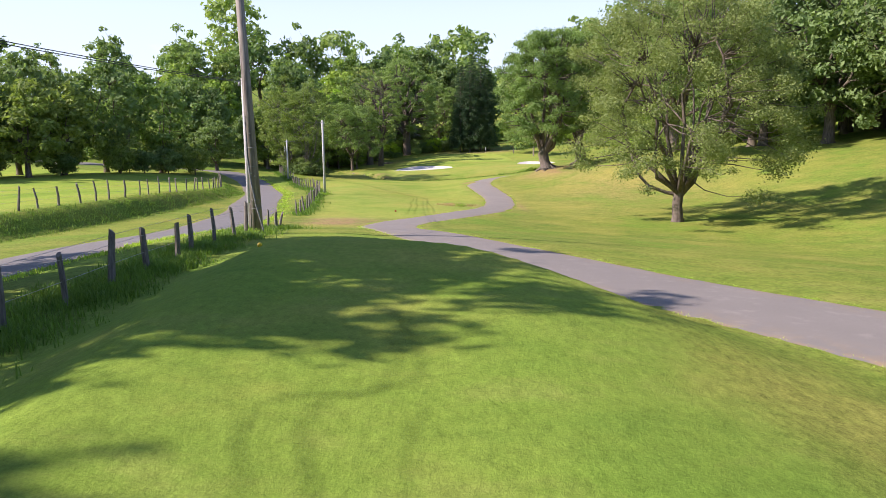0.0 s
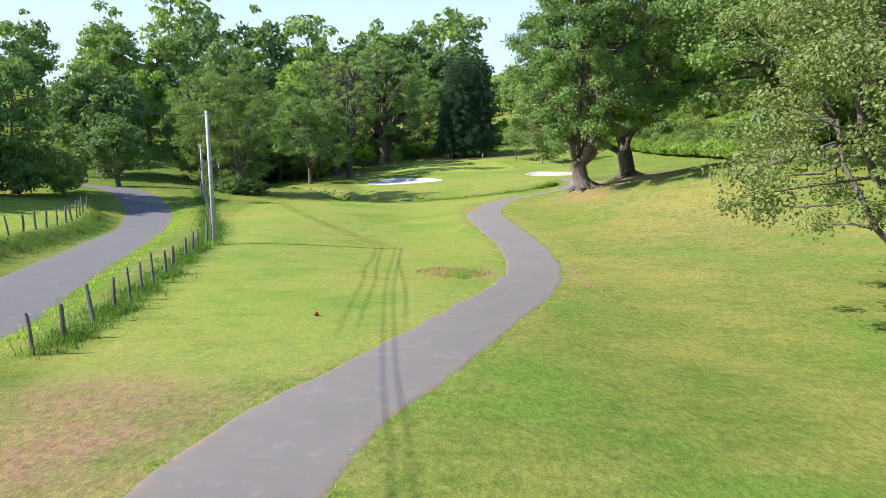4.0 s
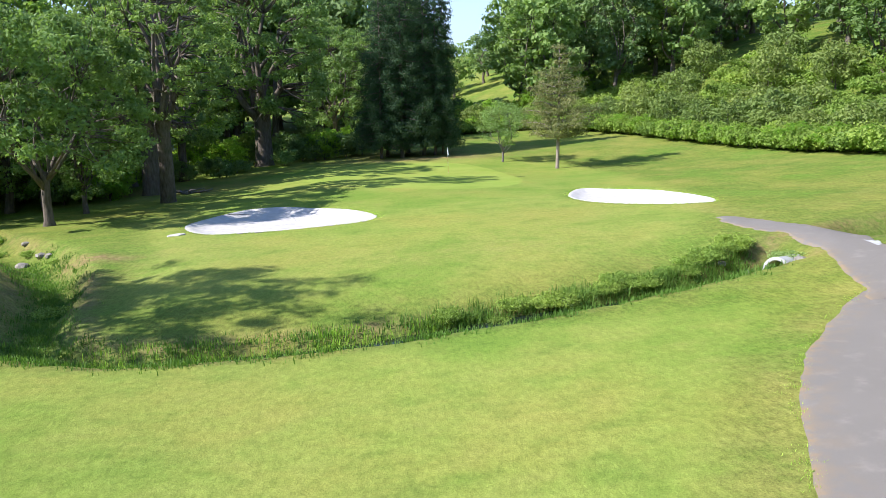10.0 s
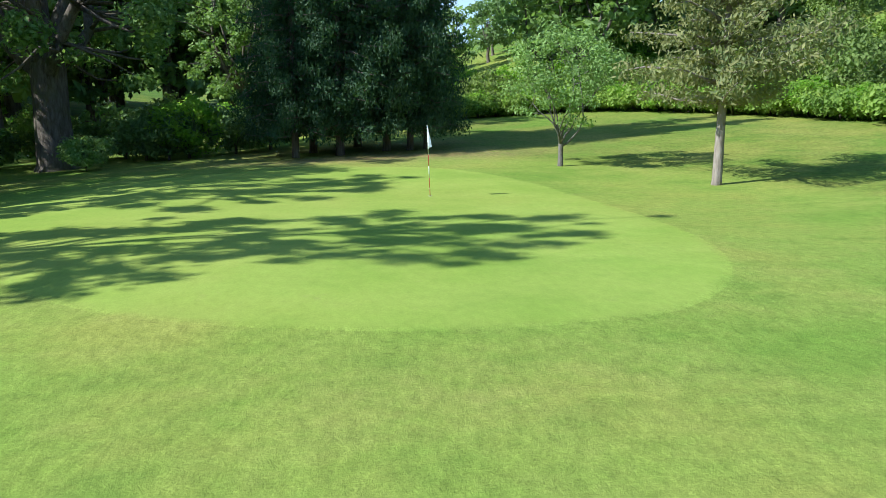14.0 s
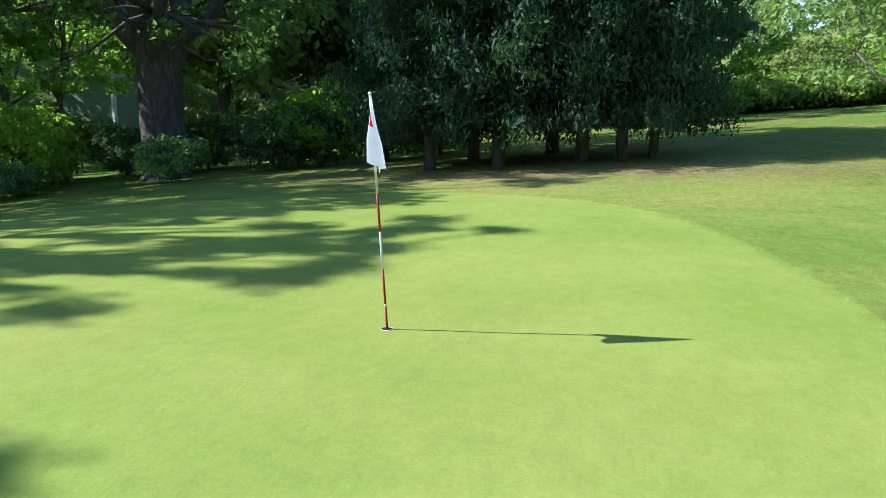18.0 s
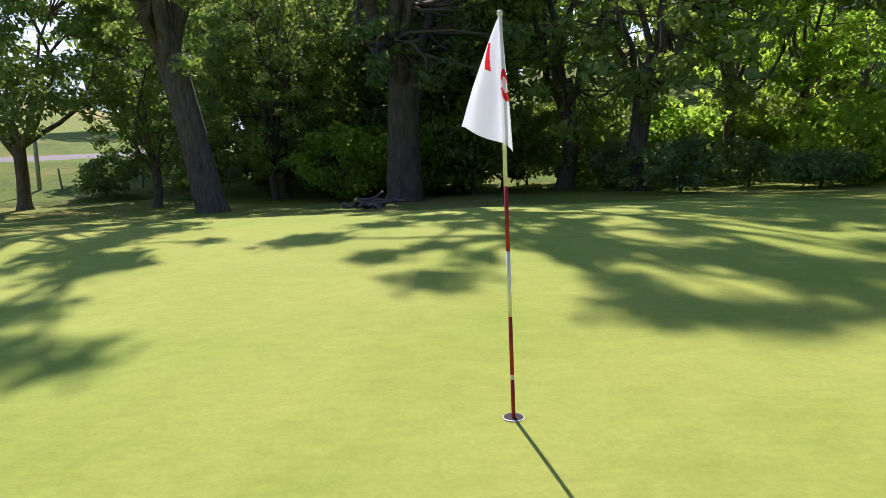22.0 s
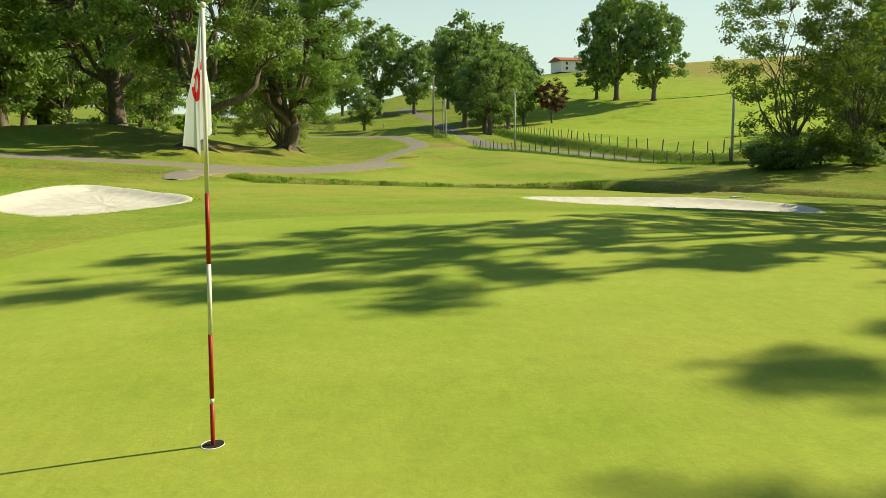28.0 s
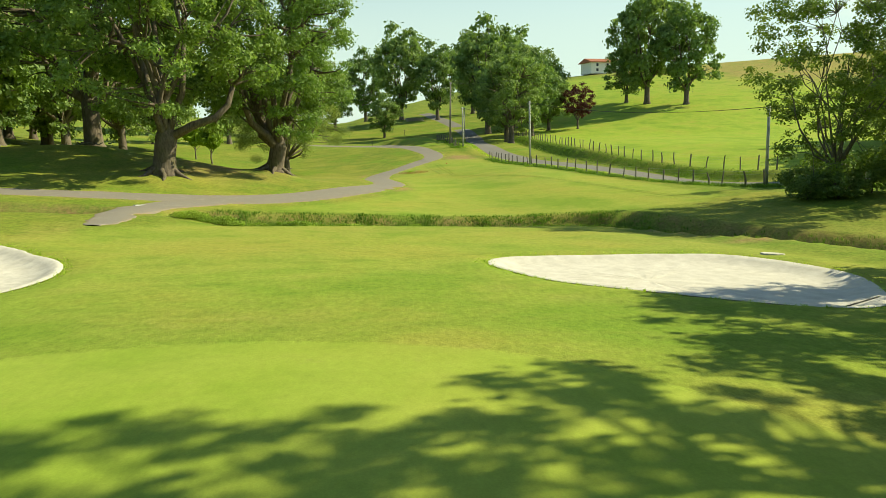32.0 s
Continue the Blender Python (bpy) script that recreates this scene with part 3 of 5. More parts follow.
def build_ground():
    xs, ys = spread(-32, 30, 0.5, 2600), spread(-6, 172, 0.5, 2600)
    X, Y = (g.ravel() for g in np.meshgrid(xs, ys))
    Z = ground_z(X, Y)
    rng = np.random.default_rng(4)
    near = (np.abs(X) < 34) & (Y > -8) & (Y < 174)
    Z = Z + near * rng.normal(0, 0.003, len(Z))
    nx, ny = len(xs), len(ys)
    i = (np.arange(ny - 1)[:, None] * nx + np.arange(nx - 1)).ravel()
    me = mesh("ground", site(X, Y, Z), np.stack([i, i + 1, i + nx + 1, i + nx], 1), TURF)

    def region(pts, soft):
        return step(-soft, soft, inside([tuple(q) for q in curve(pts, 3, True)], X, Y))

    fair = np.maximum.reduce([region(FAIRWAY, 0.5), region(APRON, 1.2), region(TEE, 0.4), region(FIELD, 2.0)])
    gd = np.clip(inside(GREEN_EDGE, X, Y), -1, 1)
    blob = lambda cx, cy, rx, ry: np.exp(-((X - cx) / rx) ** 2 - ((Y - cy) / ry) ** 2)
    dpath, _ = line_dist([tuple(q) for q in curve(CART_PATH, 4)], X, Y)
    dditch, _ = line_dist(DITCH, X, Y)
    dry = np.clip(0.9 * blob(-6.5, 42, 3.2, 3.6) + 0.55 * blob(16, 80, 7, 8) + 0.25 * blob(24, 78, 12, 16) + 0.5 * blob(-11, 117, 7, 4) + 0.5 * blob(2, 62, 2.2, 1.6)
                  + 1.2 * step(-90, -97, X) * step(-40, -60, Y) + 0.45 * np.exp(-((dpath - 1.7) / 0.5) ** 2) + 0.4 * blob(5, 113, 9, 3.5) + 0.35 * blob(10, 119, 5, 4) + 0.8 * blob(17.6, 117, 1.0, 2.6) + 0.5 * blob(8, 131, 3, 1.2) + 0.45 * blob(13, 62, 6, 14) + 0.5 * blob(20, 72, 9, 9), 0, 1)
    soil = np.clip(1.0 * blob(13.3, 86.5, 3.2, 2.2) + 0.9 * blob(17, 90, 4, 3) + 3.0 * blob(-6.6, 42.4, 2.2, 2.4) + 2.4 * blob(3.55, 87.4, 0.75, 1.5) + 2.2 * blob(4.3, 89.9, 0.7, 1.0) + 0.7 * blob(19, 94.5, 3, 2)
                   + 0.9 * blob(13.6, 108.8, 1.6, 0.8) + 0.8 * blob(-9.3, 117.5, 1.6, 0.9) + 0.8 * blob(1.3, 61.6, 1.6, 0.8) + 0.9 * blob(7.1, 61.5, 0.35, 3.0) + 0.5 * blob(2.9, 61, 0.3, 3.0) + 0.9 * np.exp(-((dditch - 1.2) / 0.4) ** 2) + 0.7 * blob(-14, 146, 6, 5) + 0.6 * blob(8, 164, 9, 4) + 0.9 * blob(9, 158.6, 8, 1.8) + 0.4 * step(-90, -97, X) * step(-40, -60, Y), 0, 1)
    f1, _ = line_dist([(-6.9, -10), (-7.2, 27), (-9.6, 46)], X, Y)
    f2, _ = line_dist(FENCE_MAIN, X, Y)
    ff, fs = line_dist(FIELD_FENCE, X, Y)
    weed = np.clip(np.exp(-(f1 / 0.8) ** 2) + np.exp(-(f2 / 0.7) ** 2) + 0.6 * np.exp(-((ff - 1.6) / 1.1) ** 2) * (fs < 0) * (Y > 20) * (Y < 90) + 0.8 * np.exp(-(dditch / 1.3) ** 2) + 0.8 * step(-14, -20, X) * step(100, 112, Y)
                   + 0.9 * step(38, 46, X) * step(110, 120, Y), 0, 1)
    lush = np.clip(region(TEE, 0.8) + 0.45 * blob(6, 131, 9, 3) + 0.4 * blob(19, 138, 4, 9), 0, 1)
    meadow = region(FIELD, 3.0)
    for name, v in (("meadow", meadow), ("fairway", fair), ("green", gd), ("dry", dry), ("soil", soil), ("weed", weed), ("lush", lush)):
        me.attributes.new(name, "FLOAT", "POINT").data.foreach_set("value", v.astype(np.float32))
    return tagged(new("ground", me), "mown and rough grass over rolling golf course ground", "ground", kind="structure")


def ribbon(name, pts, width, label, category, lift=0.035, n=10, wobble=0.12, seed=1, bites=(), mat=ASPHALT):
    """A paved strip that follows the ground, with ragged edges and a thickness."""
    c = curve(pts, n)
    rng = np.random.default_rng(seed)
    width = np.interp(c[:, 1], *width) if isinstance(width, tuple) else np.full(len(c), width)
    d = np.gradient(c, axis=0)
    d /= np.linalg.norm(d, axis=1, keepdims=True)
    nrm = np.stack([-d[:, 1], d[:, 0]], 1)
    jitter = lambda: np.convolve(rng.normal(0, wobble, len(c) + 4), np.ones(5) / 5, "valid")[: len(c)] * 1.6
    ja, jb = jitter(), jitter()
    for at, long, deep in bites:
        jb = jb - deep * np.exp(-(((c[:, 1] - at) / long) ** 4))
    cols, edge = [], []
    offs = (-1.1, -1.0, -0.9, -0.5, 0.0, 0.5, 0.9, 1.0, 1.1)
    for o in offs:
        q = c + nrm * (o * width / 2 + (ja if o < 0 else jb) * abs(o) ** 2 * np.sign(o) * (1 if o else 0))[:, None]
        cols.append(raised(site(q[:, 0], q[:, 1]), lift * (1 - 0.6 * o * o) if abs(o) <= 1.0 else -0.03))
        edge.append(np.full(len(c), 1.0 if abs(o) > 0.95 else (0.35 if abs(o) > 0.85 else 0.0)))
    v = np.stack(cols, 1).reshape(-1, 3)
    m = len(offs)
    i = (np.arange(len(c) - 1)[:, None] * m + np.arange(m - 1)).ravel()
    me = mesh(name, v, np.stack([i, i + 1, i + m + 1, i + m], 1), mat)
    me.attributes.new("edge", "FLOAT", "POINT").data.foreach_set("value", np.stack(edge, 1).ravel().astype(np.float32))
    me.flip_normals() if me.polygons[0].normal.z < 0 else None
    return tagged(new(name, me), label, category, kind="structure")


FENCE_TEE = [(-6.9, -6), (-6.95, 4), (-7.05, 12), (-7.1, 20), (-7.1, 24.5), (-7.5, 28)]
FENCE_MAIN = [(-9.8, 47.6), (-10.2, 53), (-11.3, 63), (-12.3, 70.5), (-14.2, 77.2), (-16.9, 85.2), (-20.2, 96), (-22.9, 103), (-24.6, 109), (-25.4, 115), (-26.0, 121), (-27.2, 127), (-30, 137), (-38, 148)]
GROUND = build_ground()
ribbon("road", ROAD, 3.7, "grey asphalt lane curving between grass verges", "road", 0.03, 10, 0.1, 3, (), LANE)
ribbon("cart_path", CART_PATH, ((14, 20, 33, 55, 104), (4.0, 3.45, 2.85, 2.55, 2.7)), "grey asphalt cart path winding down the fairway", "path", 0.03, 24, 0.045, 5, ((87.2, 1.0, 0.55), (89.9, 0.5, 0.36), (61.5, 0.6, 0.12), (34.6, 0.5, 0.15)))
ribbon("side_path", SIDE_PATH, ((101, 106, 110, 113, 115), (2.3, 2.1, 1.8, 1.4, 0.7)), "grey asphalt side path over the ditch", "path", 0.05, 12, 0.15, 7)


def wheel_track(pts, width=0.26, lift=0.012):
    """A thin darker line on the grass, laid on the ground."""
    c = curve(pts, 14)
    d = np.gradient(c, axis=0)
    d /= np.linalg.norm(d, axis=1, keepdims=True)
    n = np.stack([-d[:, 1], d[:, 0]], 1)
    offs = (-1, -0.4, 0, 0.4, 1)
    q = np.stack([c + n * (o * width / 2) for o in offs], 1).reshape(-1, 2)
    fade = np.tile([0.0, 0.8, 1.0, 0.8, 0.0], len(c)) * np.repeat(np.clip(np.minimum(np.arange(len(c)), len(c) - 1 - np.arange(len(c))) / 10, 0, 1), 5)
    i = (np.arange(len(c) - 1)[:, None] * 5 + np.arange(4)).ravel()
    me = mesh("wheel_track", raised(site(q[:, 0], q[:, 1]), lift), np.stack([i, i + 1, i + 6, i + 5], 1), TURF_LINE)
    me.attributes.new("fade", "FLOAT", "POINT").data.foreach_set("value", fade.astype(np.float32))
    me.flip_normals() if me.polygons[0].normal.z < 0 else None
    return tagged(new("wheel_track", me), "faint darker line on the mown grass", "wheel track", kind="structure")


# thin darker lines over the tee and the fairway
for line in ([(-1.45, 2.5), (-1.5, 3.6), (-1.57, 4.65), (-1.83, 5.7), (-1.66, 6.36), (-1.1, 6.56), (-0.5, 6.9), (-0.35, 7.4), (-0.5, 8.6), (-0.9, 10)],
             [(-0.95, 2.5), (-1.0, 3.6), (-1.07, 4.66), (-1.33, 5.8), (-1.2, 6.43), (-0.75, 6.7), (-0.6, 7.6), (-0.75, 8.8)],
             [(-0.35, 4.4), (-0.4, 5.6), (-0.2, 6.6)],
             [(-2.5, 48), (-2.6, 54), (-2.6, 58.9), (-2.8, 62), (-2.7, 66), (-3.1, 70.5), (-5.5, 74.7), (-8.7, 81.9), (-13.7, 97.1), (-14.5, 100)],
             [(-2.0, 48), (-2.1, 54), (-2.1, 58.9), (-2.3, 62.1), (-2.4, 65.6), (-2.65, 70.3), (-4.8, 74.4), (-8, 81.1), (-13.1, 97.1), (-13.9, 100)], [(-0.6, 50), (-0.7, 54), (-0.9, 58.7), (-1.3, 63.6), (-1.5, 69.1)]):
    wheel_track(line)


def bunker(outline, label):
    """Raked sand in a hollow: rings from the lip inwards."""
    o = curve(outline, 10, True)
    rng = np.random.default_rng(len(o))
    o = o + np.convolve(rng.normal(0, 0.04, len(o)), np.ones(5) / 5, "same")[:, None] * 0.8
    c = o.mean(0)
    verts, faces, n = [], [], len(o)
    rings = (1.0, 0.97, 0.93, 0.86, 0.76, 0.62, 0.46, 0.3, 0.15)
    for r in rings:
        q = c + (o - c) * r
        verts += raised(site(q[:, 0], q[:, 1]), (0.075 if r < 0.95 else (0.05 if r < 0.99 else 0.0)) + rng.normal(0, 0.012, n) * (r < 0.95)).tolist()
    verts.append(list(spot(*c) + Vector((0, 0, 0.06))))
    for k in range(len(rings) - 1):
        for i in range(n):
            j = (i + 1) % n
            faces.append((k * n + i, k * n + j, (k + 1) * n + j, (k + 1) * n + i))
    k = len(rings) - 1
    faces += [(k * n + i, k * n + (i + 1) % n, len(verts) - 1) for i in range(n)]
    me = mesh("sand_bunker", verts, faces, SAND)
    me.flip_normals() if me.polygons[n * 4].normal.z < 0 else None
    return tagged(new("sand_bunker", me), label, "bunker", "bunkers by the green", "structure")


bunker(BUNKER_L, "long white sand bunker partly in tree shade")
bunker(BUNKER_R, "oval white sand bunker beside the green")


def ditch_water():
    c = curve([p for p in DITCH if -8.5 < p[0] < 11], 6)
    d = np.gradient(c, axis=0)
    d /= np.linalg.norm(d, axis=1, keepdims=True)
    n = np.stack([-d[:, 1], d[:, 0]], 1)
    z = np.minimum(land(c[:, 0], c[:, 1]) - 0.76, -0.1)
    v = np.vstack([site(q[:, 0], q[:, 1], z) for q in (c - n * 0.95, c + n * 0.95)])
    m = len(c)
    tagged(new("water", mesh("water", v, [(i, i + 1, m + i + 1, m + i) for i in range(m - 1)], WATER)), "dark still water at the bottom of the ditch", "water", kind="structure")


ditch_water()


# ---- trees ----
def leaves(points, out, size, rng, long=1.5, droop=0.0, flat=0.5):
    """Folded leaf blades round points; out: the way each one faces."""
    n = len(points)
    nrm = out + rng.normal(0, 0.75, (n, 3)) + np.array([0, 0, flat])
    nrm /= np.linalg.norm(nrm, axis=1, keepdims=True) + 1e-9
    a = np.cross(nrm, rng.normal(0, 1, (n, 3)))
    a[:, 2] -= droop
    a /= np.linalg.norm(a, axis=1, keepdims=True) + 1e-9
    b = np.cross(nrm, a)
    s = (size * rng.uniform(0.65, 1.35, n))[:, None]
    tip, side = a * s * long * 0.5, b * s * 0.5
    lift = nrm * s * 0.13
    v = np.stack([points - tip, points + side + lift - tip * 0.1, points + tip, points - side + lift - tip * 0.1], 1).reshape(-1, 3)
    i = np.arange(n)[:, None] * 4
    f = np.concatenate([i + [0, 1, 2], i + [0, 2, 3]], 1).reshape(-1, 3)
    return v, f


def clusters(centres, radii, count, rng, squash=0.75, fill=2.0):
    """Points in lumps round the centres, thicker towards the skin; and the way out of each."""
    w = np.array(radii) ** 2
    pick = rng.choice(len(centres), count, p=w / w.sum())
    d = rng.normal(0, 1, (count, 3))
    d /= np.linalg.norm(d, axis=1, keepdims=True)
    r = rng.uniform(0.05, 1, count) ** (1 / fill) * np.array(radii)[pick] * (1 + 0.18 * rng.normal(0, 1, count))
    p = np.array(centres)[pick] + d * r[:, None] * [1, 1, squash]
    return p, d


def limb(heap, a, b, r0, r1, rng, bend=0.12, steps=5, sides=7, sag=0.0):
    """A crooked limb from a to b."""
    a, b = Vector(a), Vector(b)
    length = (b - a).length
    side = Vector(rng.normal(0, 1, 3)) * length * bend
    path, radii = [], []
    for i in range(steps + 1):
        t = i / steps
        p = a.lerp(b, t) + side * math.sin(math.pi * t) + Vector((0, 0, sag * math.sin(math.pi * t) * length))
        p += Vector(rng.normal(0, 1, 3)) * length * 0.018 * (0 < i < steps)
        path.append(p)
        radii.append(r0 + (r1 - r0) * t**0.8)
    heap.add(tube(path, radii, sides))
    return path


def broadleaf(rng, height=14.0, bole=2.5, spread_r=5.0, trunk_r=0.3, n_limbs=7, n_clusters=34, lump=1.6, count=9000, leaf=0.32, lean=(0, 0), low=0.25, flare=1.5, shape=1.0, squash=0.6, stems=1, twig=(3, 5), skirt=False, off=(0, 0)):
    """Trunk-and-limb mesh and crown mesh data of a broad-leaved tree."""
    heap = Heap()
    top = Vector((lean[0], lean[1], bole))
    for s in range(stems):
        w = 2 * math.pi * s / max(stems, 1)
        stem = Vector((math.cos(w), math.sin(w), 0)) * (trunk_r * 1.6 * (stems > 1))
        path = [stem + Vector((0, 0, -0.4)), stem + Vector((0, 0, 0.05)), stem + Vector((lean[0] * 0.1, lean[1] * 0.1, 0.35)), stem * 1.2 + top * 0.5 + Vector(rng.normal(0, 0.06, 3)), stem * 1.6 + top, stem * 1.6 + top * 1.1 + Vector((0, 0, trunk_r))]
        heap.add(tube(path, [trunk_r * flare * 1.15, trunk_r * flare, trunk_r * 1.14, trunk_r * 1.0, trunk_r * 1.0, trunk_r * 0.55], 14))
    base_z = bole * low + (height - bole * low) * 0.5
    cz = (height - bole * low) * 0.5
    centres, radii = [], []
    shift = Vector(rng.uniform(-50, 50, 3))
    for i in range(n_clusters):
        u = (i + 0.5) / n_clusters
        phi = i * 2.399963 + rng.uniform(-0.5, 0.5)
        c = 1 - 2 * u
        s = math.sqrt(max(0, 1 - (c * c if c > 0 or not skirt else c**8)))
        k = rng.uniform(0.35, 1.0) ** 0.45
        way = Vector((math.cos(phi) * s, math.sin(phi) * s, c))
        k *= 0.88 + 0.34 * noise.noise(way * 1.7 + shift)
        taper = 1.0 if c < 0 else (1 - (1 - shape) * c)
        r = lump * rng.uniform(0.55, 1.3)
        p = Vector((way.x * (spread_r - r * 0.4) * k * taper, way.y * (spread_r - r * 0.4) * k * taper, base_z + c * (cz - r * 0.5) * k))
        p += Vector((lean[0], lean[1], 0)) * 1.2 + Vector((off[0], off[1], 0))
        centres.append(p)
        radii.append(r)
    order = sorted(range(n_clusters), key=lambda i: centres[i].z)
    mains = []
    for i in range(n_limbs):
        w = 2 * math.pi * (i + rng.uniform(-0.25, 0.25)) / n_limbs
        rise = rng.uniform(0.35, 0.85)
        e = top + Vector((math.cos(w) * spread_r * 0.55 * (1.25 - rise), math.sin(w) * spread_r * 0.55 * (1.25 - rise), (height - bole) * rise * 0.75))
        start = top - Vector((0, 0, bole * 0.25 * rng.uniform(0, 1)))
        mains.append(limb(heap, start, e, trunk_r * rng.uniform(0.38, 0.58), trunk_r * 0.16, rng, 0.1, 6))
    pts = [p for m in mains for p in m[2:]]
    for c in centres:
        near = min(pts, key=lambda p: (p - c).length + 0.4 * max(0, p.z - c.z))
        reach = (c - near).length
        if skirt and reach > 0.52 * spread_r:
            c -= (c - near) * (1 - 0.52 * spread_r / reach)
        limb(heap, near, c, trunk_r * 0.16, trunk_r * 0.035, rng, 0.1, *twig)
    p, d = clusters([tuple(c) for c in centres], radii, count, rng, squash)
    v, f = leaves(p, d, leaf, rng, 1.7)
    return heap, v, f


def conifer(rng, height=13.0, radius=3.0, trunk_r=0.28, count=14000, leaf=0.3, low=0.6, power=0.8, whorls=16, drop=-0.12, ragged=0.2):
    heap = Heap()
    heap.add(tube([(0, 0, -0.4), (0, 0, 0.2), (0.05, 0, height * 0.5), (0, 0.03, height * 0.97)], [trunk_r * 1.5, trunk_r, trunk_r * 0.6, 0.03], 9))
    centres, radii = [], []
    for i in range(whorls):
        z = low + (height - low) * (i + 0.3) / whorls
        u = (z - low) / (height - low)
        r = radius * (1 - u) ** power * (0.75 + 0.25 * min(1, u * 8 + 0.5))
        for j in range(max(3, int(7 * (1 - u) + 3))):
            w = j * 2 * math.pi / max(3, int(7 * (1 - u) + 3)) + i * 0.9 + rng.uniform(-0.25, 0.25)
            rr = r * rng.uniform(1 - ragged, 1 + ragged * 0.4)
            e = Vector((math.cos(w) * rr, math.sin(w) * rr, z + drop * rr))
            limb(heap, (0, 0, z), e, 0.05 + 0.03 * (1 - u), 0.012, rng, 0.05, 3, 4)
            for t, q in ((0.92, 0.5), (0.62, 0.5), (0.34, 0.42)):
                centres.append(tuple(Vector((0, 0, z)).lerp(e, t)))
                radii.append(max(0.28, q * (0.5 + 0.28 * rr)))
    p, d = clusters(centres, radii, count, rng, 0.62)
    v, f = leaves(p, d, leaf, rng, 2.6, 0.5, 0.2)
    return heap, v, f


def tree(name, data, bark, leaf, label, category="tree", group=""):
    """A tree at the origin with its trunk and crown."""
    heap, v, f = data
    ob = tagged(new(name), label, category, group)
    put_part("trunk", mesh("trunk", heap.v, heap.f, bark), ob)
    put_part("crown", mesh("crown", v, f, leaf, False), ob)
    return ob


def stand(ob, x, y, turn=0.0, size=1.0, sink=0.05, tall=1.0):
    ob.matrix_basis = pose(*(spot(x, y) - Vector((0, 0, sink))), 0, 0, turn) @ Matrix.Diagonal((size, size, size * tall, 1))
    return ob


def again(ob, x, y, turn=0.0, size=1.0, sink=0.05, tall=1.0, label=""):
    c = copy_thing(ob, Matrix.Identity(4))
    return tagged(stand(c, x, y, turn, size, sink, tall), label)


R = np.random.default_rng
# the lone ash beside the path
stand(tree("ash_tree", broadleaf(R(11), 19.0, 2.3, 9.2, 0.36, 16, 270, 1.05, 96000, 0.088, low=0.4, flare=1.35, skirt=True), BARK_OAK, LEAF_ASH, "lone spreading ash tree with a short forked trunk"), 17.0, 50.6, 40)
# the two old oaks by the path
stand(tree("oak_tree", broadleaf(R(21), 20, 1.8, 6.6, 0.62, 10, 220, 1.0, 60000, 0.13, lean=(-0.4, 0.2), low=0.75, flare=1.4, skirt=True), BARK_OAK, LEAF_OAK, "old oak with thick forked trunk and gnarled roots", group="old oaks by the path"), 13.3, 88.7, 10)
stand(tree("oak_tree", broadleaf(R(22), 21, 2.3, 7.6, 0.68, 10, 200, 1.05, 46000, 0.15, lean=(0.2, 0.3), low=0.95, flare=1.35, skirt=True), BARK_OAK, LEAF_OAK, "old oak with wide limbs above dry soil", group="old oaks by the path"), 19.2, 96.4, 100)
stand(tree("oak_tree", broadleaf(R(23), 21, 3.5, 10.5, 0.64, 11, 190, 1.35, 30000, 0.24, low=0.9, flare=1.4, skirt=True), BARK_OAK, LEAF_OAK, "massive dark oak on a leafy mound", group="old oaks by the path"), 27.9, 84.8, 60)
FOREST_OAK = tree("oak_tree", broadleaf(R(25), 20, 3.5, 8.5, 0.5, 8, 130, 1.35, 15000, 0.27, low=0.1, twig=(2, 4)), BARK_OAK, LEAF_WOOD, "dark spreading oak at the forest edge", group="oaks at the forest edge")
stand(FOREST_OAK, 41, 90)
for x, y, s in ((46, 84, 1.2), (44, 100, 1.1), (50, 74, 1.25), (54, 64, 1.25), (50, 55, 1.1), (60, 80, 1.4), (57, 92, 1.2), (46, 46, 1.1), (43, 34, 1.1), (53, 36, 1.2), (41, 21, 1.0), (57, 50, 1.3), (62, 28, 1.3)):
    again(FOREST_OAK, x, y, x * 31, s)
THIN = tree("young_tree", broadleaf(R(24), 6.5, 1.8, 2.1, 0.11, 5, 34, 0.7, 5200, 0.2, low=1.0), BARK_GREY, LEAF_FRESH, "slim young tree on the rough", group="young trees")
stand(THIN, 29.5, 37)
again(THIN, 33, 32, 80, 0.9)
# trees on the shaded side of the green
stand(tree("oak_tree", broadleaf(R(31), 14.0, 2.6, 6.5, 0.24, 9, 190, 0.75, 26000, 0.14, low=0.75, skirt=True), BARK_OAK, LEAF_OAK, "slim oak on the bank of the ditch"), -16.0, 129.2)
stand(tree("oak_tree", broadleaf(R(32), 20.3, 5.6, 4.7, 0.46, 8, 150, 0.48, 12500, 0.14, lean=(0.2, -1.15), low=0.66, flare=1.25, off=(0.6, -0.8)), BARK_OAK, LEAF_OAK, "tall oak with a bare leaning trunk beside the green"), -11.5, 138.1)
stand(tree("oak_tree", broadleaf(R(33), 21.0, 5.0, 5.7, 0.62, 9, 180, 0.48, 16000, 0.14, lean=(0.0, 0.1), low=0.3, flare=1.3, off=(0.4, 0.9)), BARK_OAK, LEAF_WOOD, "dark old oak with a stump at its foot"), -14.2, 144.6)
stand(tree("oak_tree", broadleaf(R(34), 24, 5.2, 9.0, 0.85, 10, 190, 1.0, 26000, 0.18, low=0.45, flare=1.3, skirt=True), BARK_OAK, LEAF_OAK, "broad dark oak behind the green"), -7.5, 164.3)
